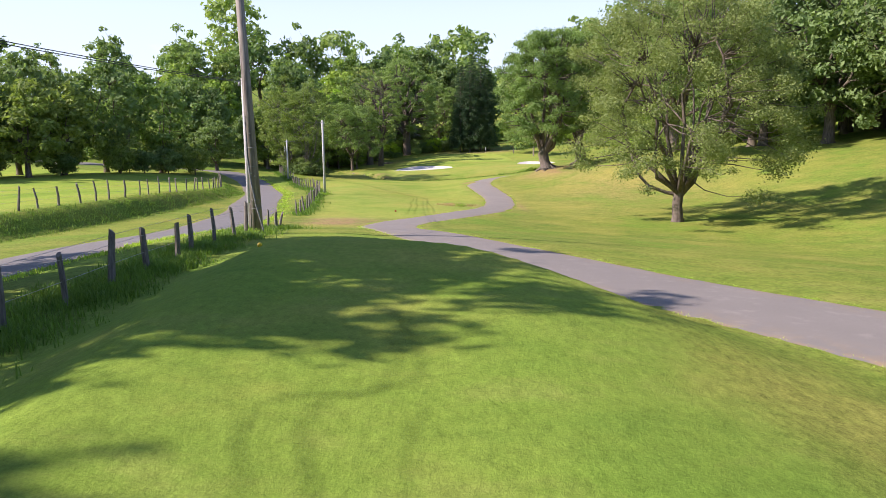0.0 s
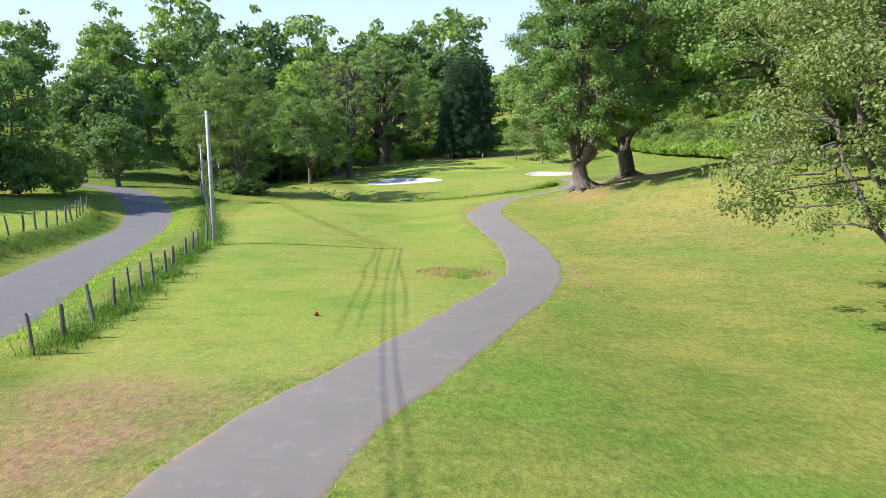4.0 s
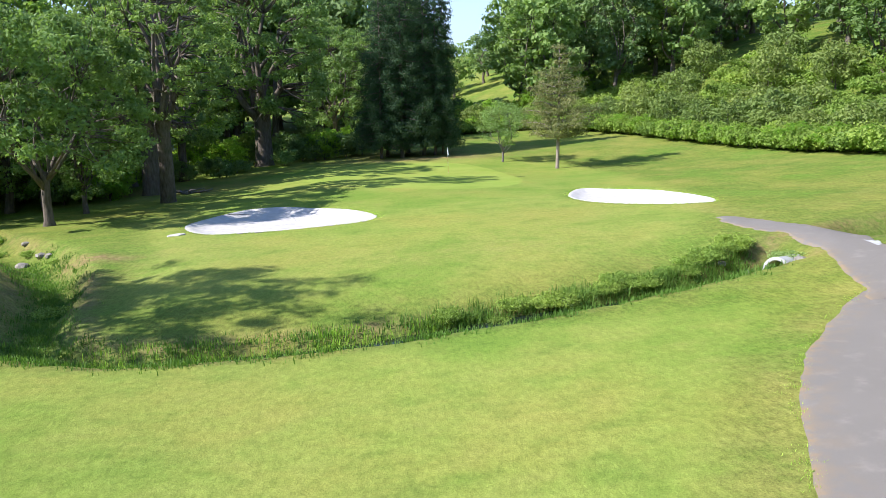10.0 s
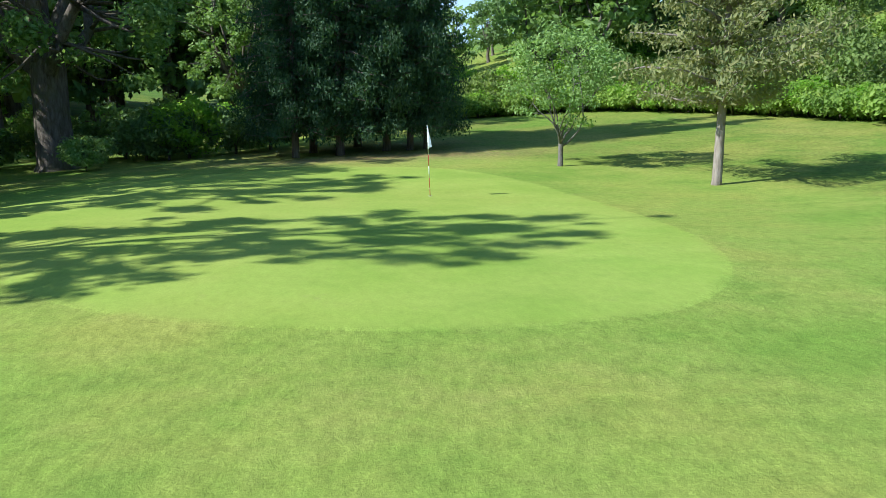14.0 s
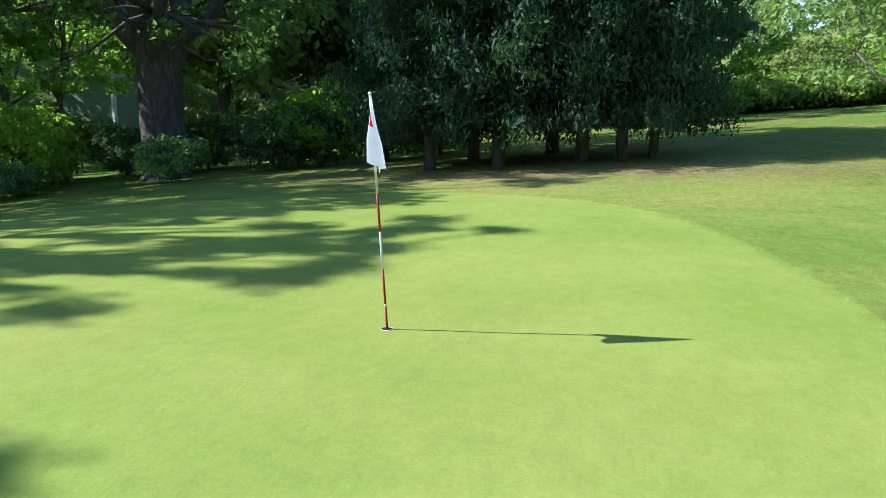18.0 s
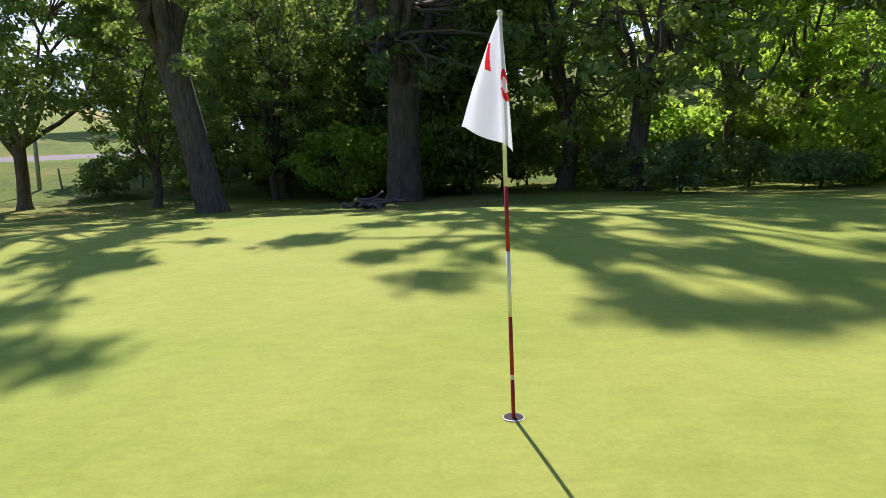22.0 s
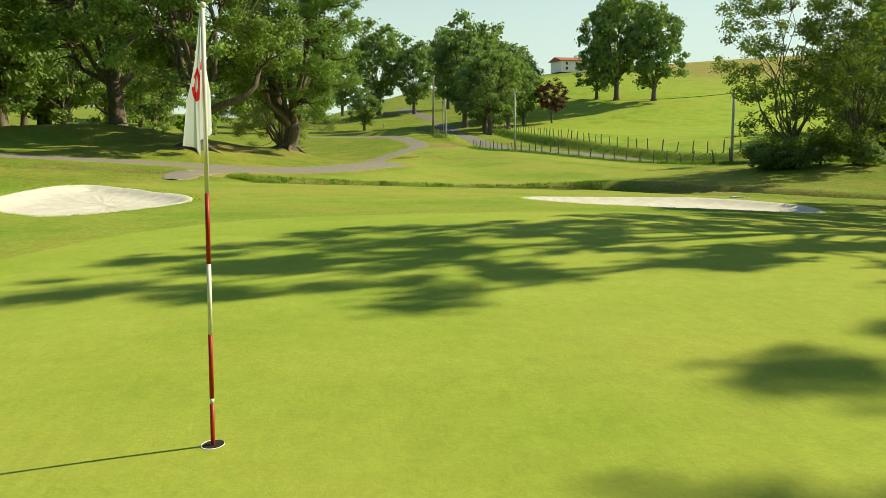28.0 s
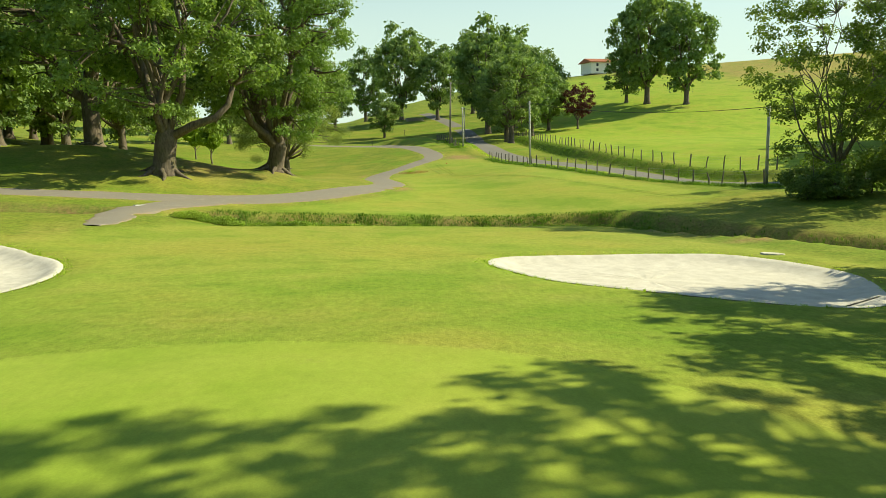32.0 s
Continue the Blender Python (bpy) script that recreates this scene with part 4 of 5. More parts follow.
# alder clump by the ditch
stand(tree("alder_tree", broadleaf(R(35), 15.5, 1.6, 5.6, 0.13, 20, 200, 0.66, 22000, 0.11, low=0.0, flare=1.1, stems=7, shape=0.8), BARK_GREY, LEAF_ALDER, "many-stemmed alder clump on the ditch bank", group="alders by the ditch"), -19.7, 106.9)
again(bpy.data.objects["alder_tree"], -23.2, 108.6, 130, 0.95)
# cypresses, pine, willow past the green
CYP = tree("cypress_tree", conifer(R(41), 15.5, 3.3, 0.22, 38000, 0.07, 1.2, 0.5, 29, -0.12, 0.5), BARK_OAK, LEAF_YEW, "dark green cypress with low sweeping branches", group="cypresses behind the green")
stand(CYP, 9.4, 162.2, 0, 0.95, 0.05, 1.36)
for x, y, s, t in ((10.6, 161.9, 0.82, 1.55), (11.5, 162.4, 0.66, 1.8), (7.0, 161.2, 1.0, 1.3), (8.0, 165.5, 1.1, 1.25), (5.6, 163.6, 0.95, 1.3), (4.8, 161.2, 0.85, 1.4)):
    again(CYP, x, y, x * 70, s, 0.05, t)
stand(tree("pine_tree", conifer(R(42), 10.8, 3.3, 0.17, 15000, 0.08, 2.6, 0.5, 13, 0.16, 0.75), BARK_PINE, LEAF_PINE, "sparse browning pine on the lawn"), 19.5, 147.4)
stand(tree("willow_tree", broadleaf(R(43), 6.4, 1.0, 2.8, 0.1, 8, 80, 0.5, 8500, 0.08, low=1.2, flare=1.2), BARK_GREY, LEAF_WILLOW, "small grey-green willow on the lawn"), 16.0, 153.6)

# woodland stock
WOOD = [tree("woodland_tree", broadleaf(R(51 + i), h, 3.0, r, 0.3, 5, 64, l, 4100, 0.35, low=0.12, twig=(2, 3)), BARK_OAK, m, lab, group="woodland trees") for i, (h, r, l, m, lab) in enumerate((
    (15, 5.2, 1.3, LEAF_WOOD, "dark green woodland tree with a rounded crown"), (18, 5.6, 1.35, LEAF_OAK, "tall green woodland tree with an uneven crown"),
    (13, 5.4, 1.25, LEAF_ALDER, "spreading mid-green woodland tree"), (20, 5.0, 1.3, LEAF_WOOD, "tall narrow woodland tree"), (14, 4.8, 1.2, LEAF_FRESH, "light green woodland tree")))]
SHRUB = [tree("shrub", broadleaf(R(61 + i), h, 0.5, r, 0.06, 5, 28, l, n, q, low=0.0, twig=(2, 3)), BARK_OAK, m, lab, "shrub", "shrubs at the wood's edge") for i, (h, r, l, n, q, m, lab) in enumerate((
    (3.0, 2.2, 0.6, 2600, 0.14, LEAF_WOOD, "dark leafy shrub at the edge of the wood"), (2.0, 2.6, 0.65, 2600, 0.15, LEAF_BRACKEN, "light green bracken and bramble thicket"), (4.4, 2.6, 0.75, 2600, 0.15, LEAF_ALDER, "tall leafy thicket on the bank"), (3.6, 2.0, 0.6, 2200, 0.14, LEAF_GLADE, "light green sunlit undergrowth in the wood")))]
FAR = [tree("woodland_tree", broadleaf(R(55 + i), h, 3.0, r, 0.3, 4, 40, l, 1700, 0.5, low=0.12, twig=(2, 3)), BARK_OAK, m, lab, group="far woodland trees") for i, (h, r, l, m, lab) in enumerate((
    (15, 5.4, 1.6, LEAF_WOOD, "dark green tree in the far wood"), (18, 5.4, 1.6, LEAF_OAK, "tall green tree in the far wood")))]
used = set()


def plant(stock, x, y, turn, size, tall=1.0):
    if id(stock) not in used:
        used.add(id(stock))
        return stand(stock, x, y, turn, size, 0.1, tall)
    return again(stock, x, y, turn, size, 0.1, tall)


def off_road(x, y, gap=5.0):
    return line_dist(ROAD, np.array([x]), np.array([y]))[0][0] > gap and line_dist(FENCE_MAIN, np.array([x]), np.array([y]))[0][0] > 3


def wood(rng, n, x0, x1, y0, y1, kinds, lo=0.85, hi=1.25, gap=4.5, keep=off_road):
    spots = []
    for _ in range(n * 40):
        x, y = rng.uniform(x0, x1), rng.uniform(y0, y1)
        if len(spots) < n and keep(x, y) and line_dist([(-30, 112), (-56, 168)], np.array([x]), np.array([y]))[0][0] > 6 and math.hypot(x + 18.6, y - 174.6) > 5.5 and all(math.hypot(x - a, y - b) > gap for a, b in spots):
            spots.append((x, y))
            plant(kinds[int(rng.integers(len(kinds)))], x, y, float(rng.uniform(0, 360)), float(rng.uniform(lo, hi)), float(rng.uniform(0.9, 1.15)))


NEARWOOD = [tree("woodland_tree", broadleaf(R(58 + i), h, 4.0, 4.6, 0.2, 6, 84, 0.66, 7000, 0.16, low=0.5, twig=(2, 4)), BARK_GREY, m, lab, group="trees behind the green") for i, (h, m, lab) in enumerate((
    (15, LEAF_GLADE, "light green sunlit tree at the wood's edge"), (17, LEAF_GLADE, "tall slim tree in the wood behind the green")))]
DENSE = tree("woodland_tree", broadleaf(R(63), 15, 3.0, 5.2, 0.26, 7, 120, 0.7, 10500, 0.15, low=0.1, twig=(2, 4)), BARK_OAK, LEAF_OAK, "dark leafy tree at the wood's edge", group="trees behind the green")
r = R(71)
W0, W1, W2, W3, W4 = WOOD
# tall trees behind the green and beyond
for i, (x, y) in enumerate(((-18, 162), (-22, 170))):
    plant(NEARWOOD[i], x, y, 40 * i, 1.0)
plant(DENSE, -17.5, 151.5, 15, 1.35)
plant(DENSE, -20.5, 147, 115, 1.1)
plant(DENSE, -13.6, 153.6, 200, 1.35)
plant(NEARWOOD[0], -17.5, 158.5, 290, 1.1)
wood(r, 4, -32, -13, 161, 179, NEARWOOD, 0.9, 1.2, 7.0, lambda x, y: x < -14 or y > 169)
for x, y, q in ((-3.6, 166.4, 1.0), (-1.2, 165.8, 1.1), (1.2, 166.6, 1.0), (3.0, 168, 1.2), (-5.4, 169, 1.2), (-8.6, 168.6, 1.0)):
    plant((SHRUB[0], SHRUB[3])[int(10 * q) % 2], x, y, x * 50, q)
for x, y, q in ((5.5, 179, 1.1), (0.0, 182, 1.2)):
    plant(DENSE, x, y, x * 61, q)
for x, y, q in ((-0.5, 173.5, 0.9), (1.8, 172.6, 1.0)):
    plant(SHRUB[3], x, y, x * 47, q)
plant(DENSE, -15.8, 134.6, 70, 0.62)
plant(DENSE, -19.8, 138.5, 160, 0.7)
wood(r, 5, -36, -22, 133, 147, [DENSE, W0], 0.75, 1.0, 4.6)
for x, y, s in ((-52, 170, 1.1), (-56, 163, 1.2), (-50, 177, 1.1), (-59, 171, 1.2), (-48, 157, 1.1), (-54, 152, 1.2)):
    plant((W4, W2, W1)[int(-x) % 3], x, y, x * 29, s)
wood(r, 9, -24, 6, 193, 206, [W0, W1, W3], 1.2, 1.5, 5)
wood(r, 6, -40, -14, 186, 198, [W4, W2, W4], 1.2, 1.6, 5)
wood(r, 12, -60, 14, 196, 225, FAR, 1.5, 1.9, 8)
wood(r, 14, 30, 60, 194, 220, [W0, W1, W2, W3], 1.1, 1.45, 5.5)
wood(r, 10, 13, 44, 244, 275, FAR, 0.8, 1.0, 7)
wood(r, 10, 44, 100, 222, 260, FAR, 1.2, 1.6, 9)
# the slope above the hedge
for x, y, s in ((66, 204, 1.1), (72, 209, 1.2), (78, 214, 1.25), (69, 216, 1.3), (76, 224, 1.4), (62, 211, 1.2), (84, 226, 1.4)):
    plant((W0, W1, W3)[int(x) % 3], x, y, x * 41, s)
wood(r, 24, 60, 84, 98, 200, [W0, W1, W3, W2], 1.0, 1.35, 6.0)
wood(r, 12, 84, 110, 95, 215, FAR, 1.2, 1.5, 8)
wood(r, 16, 48, 72, 40, 100, [W0, W1, W3], 1.1, 1.45, 5.5)
wood(r, 12, 72, 110, 20, 96, FAR, 1.3, 1.6, 8)
wood(r, 6, 40, 60, 104, 122, [W0, W1], 0.8, 1.0, 6)
# woods by the lane's far bend
wood(r, 10, -46, -26, 127, 146, [W0, W1, W2, W3], 0.85, 1.15, 4.6)
wood(r, 15, -66, -34, 56, 104, [W0, W2, W1], 0.8, 1.0, 4.6, lambda x, y: abs(y - 94 - 1.35 * (x + 40)) < 6 and y < 147 + 0.95 * (x - 12) - 3 and off_road(x, y))
wood(r, 12, -120, -62, 100, 150, FAR, 1.0, 1.3, 8)
wood(r, 8, -130, -92, 150, 215, FAR, 1.0, 1.3, 9)
# shrubs
S0, S1, S2, S3 = SHRUB
for x, y, q in ((-18.6, 105.9, 0.75), (-20.4, 105.8, 0.75), (-19.2, 107.9, 0.7), (-21.6, 107.2, 0.8), (-22.9, 109.4, 0.7), (-17.9, 107.2, 0.6)):
    plant(S0, x, y, x * 90, q, 0.9)
wood(r, 16, -26, -2, 159, 172, [S0, S2, S3], 0.8, 1.2, 2.4, lambda x, y: math.hypot(x + 7.5, y - 164.3) > 2.6 and line_dist([(-7.5, 164.3), (3, 152)], np.array([x]), np.array([y]))[0][0] > 3.2)
wood(r, 22, -25, -16.5, 140, 162, [S0, S2, S3], 0.8, 1.3, 2.1)
wood(r, 8, -30, -24, 128, 145, [S0, S2], 0.8, 1.2, 3)
wood(r, 6, -20, -10, 152, 158, [S0], 0.6, 0.9, 2.4)
hedge = curve([(14, 184.5), (20, 185.5), (27, 183), (32, 175), (35.6, 163), (38, 146), (38.6, 128), (39, 112)], 14)
hedge_s = np.r_[0, np.cumsum(np.linalg.norm(np.diff(hedge, axis=0), axis=1))]
for i, d in enumerate(np.arange(0, hedge_s[-1], 1.35)):
    x, y = (float(np.interp(d, hedge_s, hedge[:, k])) for k in (0, 1))
    plant((S1, S3, S1)[i % 3], x + float(r.normal(0, 0.25)), y, i * 67, float(r.uniform(0.85, 1.1)), float(r.uniform(1.0, 1.35)) if i % 3 != 1 else 0.75)
    if i % 2:
        plant((S1, S2)[i // 2 % 2], x + 1.8, y + 1.6, i * 41, float(r.uniform(0.9, 1.15)), float(r.uniform(0.9, 1.3)))
wood(r, 74, 39, 62, 112, 190, [S1, S2, S1], 0.9, 1.5, 2.7)
wood(r, 30, 14, 48, 187, 204, [S1, S3, S1], 1.0, 1.5, 3.0)
wood(r, 20, -62, -32, 56, 104, [S0, S2], 0.9, 1.2, 2.4, lambda x, y: abs(y - 93 - 1.35 * (x + 38)) < 4 and off_road(x, y))

# trees up the hill behind the tee
FARTREE = tree("park_tree", broadleaf(R(81), 13, 2.2, 5.4, 0.34, 6, 80, 1.15, 6500, 0.3, low=0.35, twig=(2, 4)), BARK_OAK, LEAF_WOOD, "rounded dark green park tree", group="park trees by the lane")
stand(FARTREE, 3.6, -30, 20, 0.85)
again(FARTREE, -35.5, 113, 70, 0.8, 0.05, 0.85)
again(FARTREE, -43, 128, 170, 1.2)
for x, y, s, t in ((-2, -72, 1.9, 1.2), (-22.5, -8, 1.4, 1.15), (-26, 0, 1.25, 1.15), (-20.5, -22, 1.8, 1.2), (-28, -28, 1.6, 1.2), (-33, -14, 1.1, 1.0), (-36, -32, 1.3, 1.1), (9, -95, 1.6, 1.2), (-24, -75, 1.7, 1.2), (26, -20, 1.2, 1.0), (36, -8, 1.3, 1.1), (48, 2, 1.4, 1.1), (62, 20, 1.5, 1.2), (17, -58, 1.3, 1.1), (32, -46, 1.5, 1.1), (52, -30, 1.7, 1.2), (66, 44, 1.5, 1.2), (-12, -62, 1.5, 1.2)):
    again(FARTREE, x, y, x * 37, s, 0.05, t)
AIRY = tree("park_tree", broadleaf(R(86), 13, 2.2, 5.4, 0.34, 7, 96, 0.86, 11500, 0.2, low=0.35, twig=(2, 4)), BARK_OAK, LEAF_WOOD, "loose-crowned green tree beside the lane", group="park trees by the lane")
stand(AIRY, -19.2, 13.8, 10, 1.4, 0.05, 1.03)
again(AIRY, -19.3, 9.2, 140, 1.25, 0.05, 1.1)
for x, y, s, t in ((-64, -36, 1.9, 1.3), (-71, -28, 1.7, 1.2), (-61, -43, 1.3, 1.0)):
    again(FARTREE, x, y, x * 53, s, 0.05, t, "tall round tree alone on the sunlit field")
stand(tree("copper_beech", broadleaf(R(82), 10.5, 2.0, 4.6, 0.2, 6, 50, 0.9, 4500, 0.22, low=0.9), BARK_OAK, LEAF_RED, "dark red copper beech on the field"), -38.5, -10)
stand(tree("shrub", broadleaf(R(83), 2.0, 0.3, 1.5, 0.03, 6, 40, 0.4, 3000, 0.09, low=0.0, twig=(2, 3)), BARK_GREY, LEAF_WILLOW, "silvery green shrub at the foot of the big oak", "shrub"), -5.2, 161.6)
stand(tree("shrub", broadleaf(R(84), 1.5, 0.3, 1.8, 0.03, 6, 40, 0.4, 3000, 0.08, low=0.0, twig=(2, 3)), BARK_GREY, LEAF_WOOD, "low grey-green thicket beside the lawn", "shrub"), -9.5, 158.2)


# ---- poles, wires and fences ----
def shaft(height, r0, r1, sides=12, lean=(0, 0)):
    return tube([(0, 0, -0.5), (lean[0] * 0.5, lean[1] * 0.5, height * 0.5), (lean[0], lean[1], height)], [r0 * 1.02, (r0 + r1) / 2, r1], sides)


def pole_of(kind, x, y, height, r0, r1, mat, label, lean=(0, 0)):
    ob = thing(kind, x, y, label, "pole")
    v, f = shaft(height, r0, r1, 12, lean)
    put_part("shaft", mesh("shaft", v, f, mat), ob)
    for k in range(2):
        bm = bmesh.new()
        bmesh.ops.create_cone(bm, cap_ends=True, segments=8, radius1=0.05, radius2=0.03, depth=0.14, matrix=Matrix.Translation((lean[0] + (0.16 if k else -0.16), lean[1], height - 0.22)))
        part("insulator", bm, CONCRETE, ob, "", True)
    bm = box(bmesh.new(), lean[0], lean[1], height - 0.3, 0.46, 0.05, 0.05, 0.008)
    part("bracket", bm, METAL, ob)
    return ob


upole = pole_of("utility_pole", -6.7, 25.3, 10.2, 0.19, 0.125, WOOD_POLE, "tall weathered timber utility pole beside the fence", (-0.3, 0.1))
for z in (0.95, 1.25, 2.45, 3.1):
    v, f = tube([(-0.03 * z, 0.01 * z, z - 0.012), (-0.03 * z, 0.01 * z, z + 0.012)], [0.196 - 0.0062 * z] * 2, 14)
    put_part("band", mesh("band", v, f, GUARD), upole, "thin galvanised strap")
conduit = [(0.24, -0.2, -0.3), (0.2, -0.16, 0.25), (0.02, -0.195, 1.0), (-0.14, -0.16, 1.9), (-0.24, -0.09, 2.8), (-0.26, -0.06, 4.2)]
v, f = tube(conduit, [0.026] * 6, 8)
put_part("conduit", mesh("conduit", v, f, GUARD), upole, "grey cable guard strapped to the shaft")
for z, a in ((2.1, 0.4), (2.2, -0.3), (3.6, 0.1)):
    bm = box(bmesh.new(), -0.03 * z + 0.17 * math.sin(a), -0.17 * math.cos(a), z, 0.05, 0.04, 0.05, 0.008)
    part("bolt", bm, METAL, upole)
POLES = [(-14.0, -14.0, 6.8), (-8.3, 30.2, 6.35), (-11.15, 67.4, 7.0), (-21.0, 97.6, 5.5), (-27, 124, 6.6)]
for px, py, ph in POLES:
    pole_of("concrete_pole", px, py, ph, 0.12, 0.09, CONCRETE, "slender pale grey concrete pole by the lane")


def cable(a, b, sag, name="overhead_cable"):
    pts = [Vector(a).lerp(Vector(b), i / 14) - Vector((0, 0, sag * 4 * (i / 14) * (1 - i / 14))) for i in range(15)]
    v, f = tube(pts, [0.012] * 15, 5)
    tagged(new(name, mesh(name, v, f, WIRE)), "thin black overhead cable between poles", "cable", "overhead cables")


for (ax, ay, ah), (bx, by, bh) in zip(POLES, POLES[1:]):
    for o in (-0.16, 0.16):
        cable(spot(ax, ay) + Vector((o, 0, ah - 0.15)), spot(bx, by) + Vector((o, 0, bh - 0.15)), 0.7)
cable(spot(-6.7, 25.3) + Vector((-0.3, 0.1, 9.9)), (-40, -20, 25), 0.9)


def posts_along(pts, pitch, rng, jitter=0.12):
    c = curve(pts, 12)
    s = np.r_[0, np.cumsum(np.linalg.norm(np.diff(c, axis=0), axis=1))]
    out, d = [], 0.0
    while d < s[-1]:
        out.append((float(np.interp(d, s, c[:, 0])) + rng.normal(0, 0.04), float(np.interp(d, s, c[:, 1])) + rng.normal(0, jitter)))
        d += pitch * rng.uniform(0.8, 1.2)
    return out


def post_mesh(rng, height, r):
    """A split wooden stake: uneven, with a slanting top."""
    v, f = tube([(0, 0, -0.35), (rng.normal(0, 0.01), rng.normal(0, 0.01), height * 0.5), (rng.normal(0, 0.025), rng.normal(0, 0.025), height)], [r * 1.05, r, r * 0.85], 7)
    for i in range(14, 21):
        v[i] = v[i] + Vector((0, 0, 0.05 * math.sin(i)))
    return mesh("post", v, f, WOOD_OLD, False)


def fence(pts, pitch, height, label, seed, wires=(0.45, 0.85, 1.05), thick=0.06):
    rng = R(seed)
    spots = posts_along(pts, pitch, rng)
    ob = thing("wire_fence", *spots[0], label, "fence", "stake fences")
    ox, oy, oz = ob.matrix_basis.translation
    stock = [post_mesh(rng, height, thick) for _ in range(5)]
    feet = site([p[0] for p in spots], [p[1] for p in spots]).tolist()
    for x, y, z in feet:
        m = pose(x - ox, y - oy, z - oz, rng.normal(0, 3.5), rng.normal(0, 3.5), rng.uniform(0, 360)) @ Matrix.Diagonal((rng.uniform(0.8, 1.25), rng.uniform(0.8, 1.25), rng.uniform(0.85, 1.12), 1))
        put_part("post", stock[int(rng.integers(5))], ob, "", m)
    for w in wires:
        path = [(x - ox, y - oy, z - oz + w) for x, y, z in feet]
        v, f = tube(path, [0.004] * len(path), 4)
        put_part("wire", mesh("wire", v, f, METAL), ob)
    return spots


fence(FENCE_TEE, 1.8, 1.1, "weathered stake fence with wire beside the tee", 91, thick=0.068)
fence([(-7.75, 28.8), (-7.2, 29.3), (-6.95, 29.7), (-6.9, 30.3)], 0.5, 0.72, "short run of close-set grey stakes at the fence's end", 94, (0.35, 0.6), 0.055)
fence(FENCE_MAIN, 1.7, 1.1, "grey stake fence with wire between fairway and lane", 92)
fence(FIELD_FENCE, 2.0, 1.15, "stake fence on the field's grassy bank", 93)


# ---- the flag ----
HX, HY = 9.49, 145.76
FLAG_LENGTH = 2.06


def flagstick():
    ob = thing("golf_flagstick", HX, HY, "red and white banded golf flagstick leaning slightly in the hole", "flagstick")
    ob.matrix_basis = ob.matrix_basis @ pose(0, 0, 0, 1.8, -2.3, 0)
    for name, a, b, m in (("red_band", -0.1, 0.21, RED), ("joint", 0.21, 0.235, WHITE), ("red_band", 0.235, 0.545, RED), ("white_band", 0.545, 0.885, WHITE), ("red_band", 0.885, 1.215, RED), ("white_band", 1.215, FLAG_LENGTH, WHITE)):
        v, f = tube([(0, 0, a), (0, 0, b)], [0.0105 if m is not WHITE else 0.0102] * 2, 14)
        put_part(name, mesh(name, v, f, m), ob)
    bm = bmesh.new()
    bmesh.ops.create_uvsphere(bm, u_segments=12, v_segments=8, radius=0.016, matrix=Matrix.Translation((0, 0, FLAG_LENGTH)))
    part("cap", bm, WHITE, ob, "", True)
    # limp cloth: hangs from the top in folds
    nu, nv = 72, 96

    def cloth(u, v):
        # u across from the stick, v from top to bottom
        drop = (0.66 - 0.13 * u) * v
        wide = 0.2 * u * (0.06 + 0.94 * v**0.85) - 0.03 * (1 - u) * v
        fold = -(0.075 * math.sin(u * 4.6) + 0.022 * math.sin(u * 12.0 + 1.4 * v + 0.8)) * min(1, 1.5 * v) * (0.35 + 0.65 * v)
        return (-wide, fold + 0.03 * u * v - 0.012, FLAG_LENGTH - 0.015 - drop + 0.012 * math.sin(u * 9) * v)

    verts = [cloth(i / nu, j / nv) for j in range(nv + 1) for i in range(nu + 1)]
    faces = [(j * (nu + 1) + i, j * (nu + 1) + i + 1, (j + 1) * (nu + 1) + i + 1, (j + 1) * (nu + 1) + i) for j in range(nv) for i in range(nu)]
    me = mesh("flag", verts, faces, [CLOTH, PRINT])
    for p in me.polygons:
        c = p.index
        i, j = c % nu, c // nu
        u, v = (i + 0.5) / nu, (j + 0.5) / nv
        ring = math.hypot((u - 0.16) * 0.95, (v - 0.53) * 1.6)
        bar = abs(u - 0.8 + (v - 0.36) * 0.8) < 0.07 and 0.24 < v < 0.46
        if 0.1 < ring < 0.2 and not (u > 0.3 and 0.5 < v < 0.56) or bar:
            p.material_index = 1
    put_part("flag", me, ob, "limp white cloth flag with red figure", pose(0, 0, 0, 0, 0, 114))


flagstick()


def cup():
    ob = thing("hole_cup", HX, HY, "white-lined golf hole in the green", "golf hole")
    r, n = 0.054, 28
    ring = lambda rad, z: [(math.cos(2 * math.pi * i / n) * rad, math.sin(2 * math.pi * i / n) * rad, z) for i in range(n)]
    v = ring(r + 0.003, 0.004) + ring(r, 0.007) + ring(r, 0.002) + ring(r * 0.97, -0.002)
    f = [(k * n + i, k * n + (i + 1) % n, (k + 1) * n + (i + 1) % n, (k + 1) * n + i) for k in range(3) for i in range(n)]
    put_part("rim", mesh("rim", v, f, WHITE), ob)
    # flat dark disc painted as the cup's inner shade; the ground is uncut
    v = ring(r * 0.95, 0.0045) + [(0, 0, 0.004)]
    put_part("opening", mesh("opening", v, [(i, (i + 1) % n, n) for i in range(n)], HOLE_SHADE), ob)


cup()


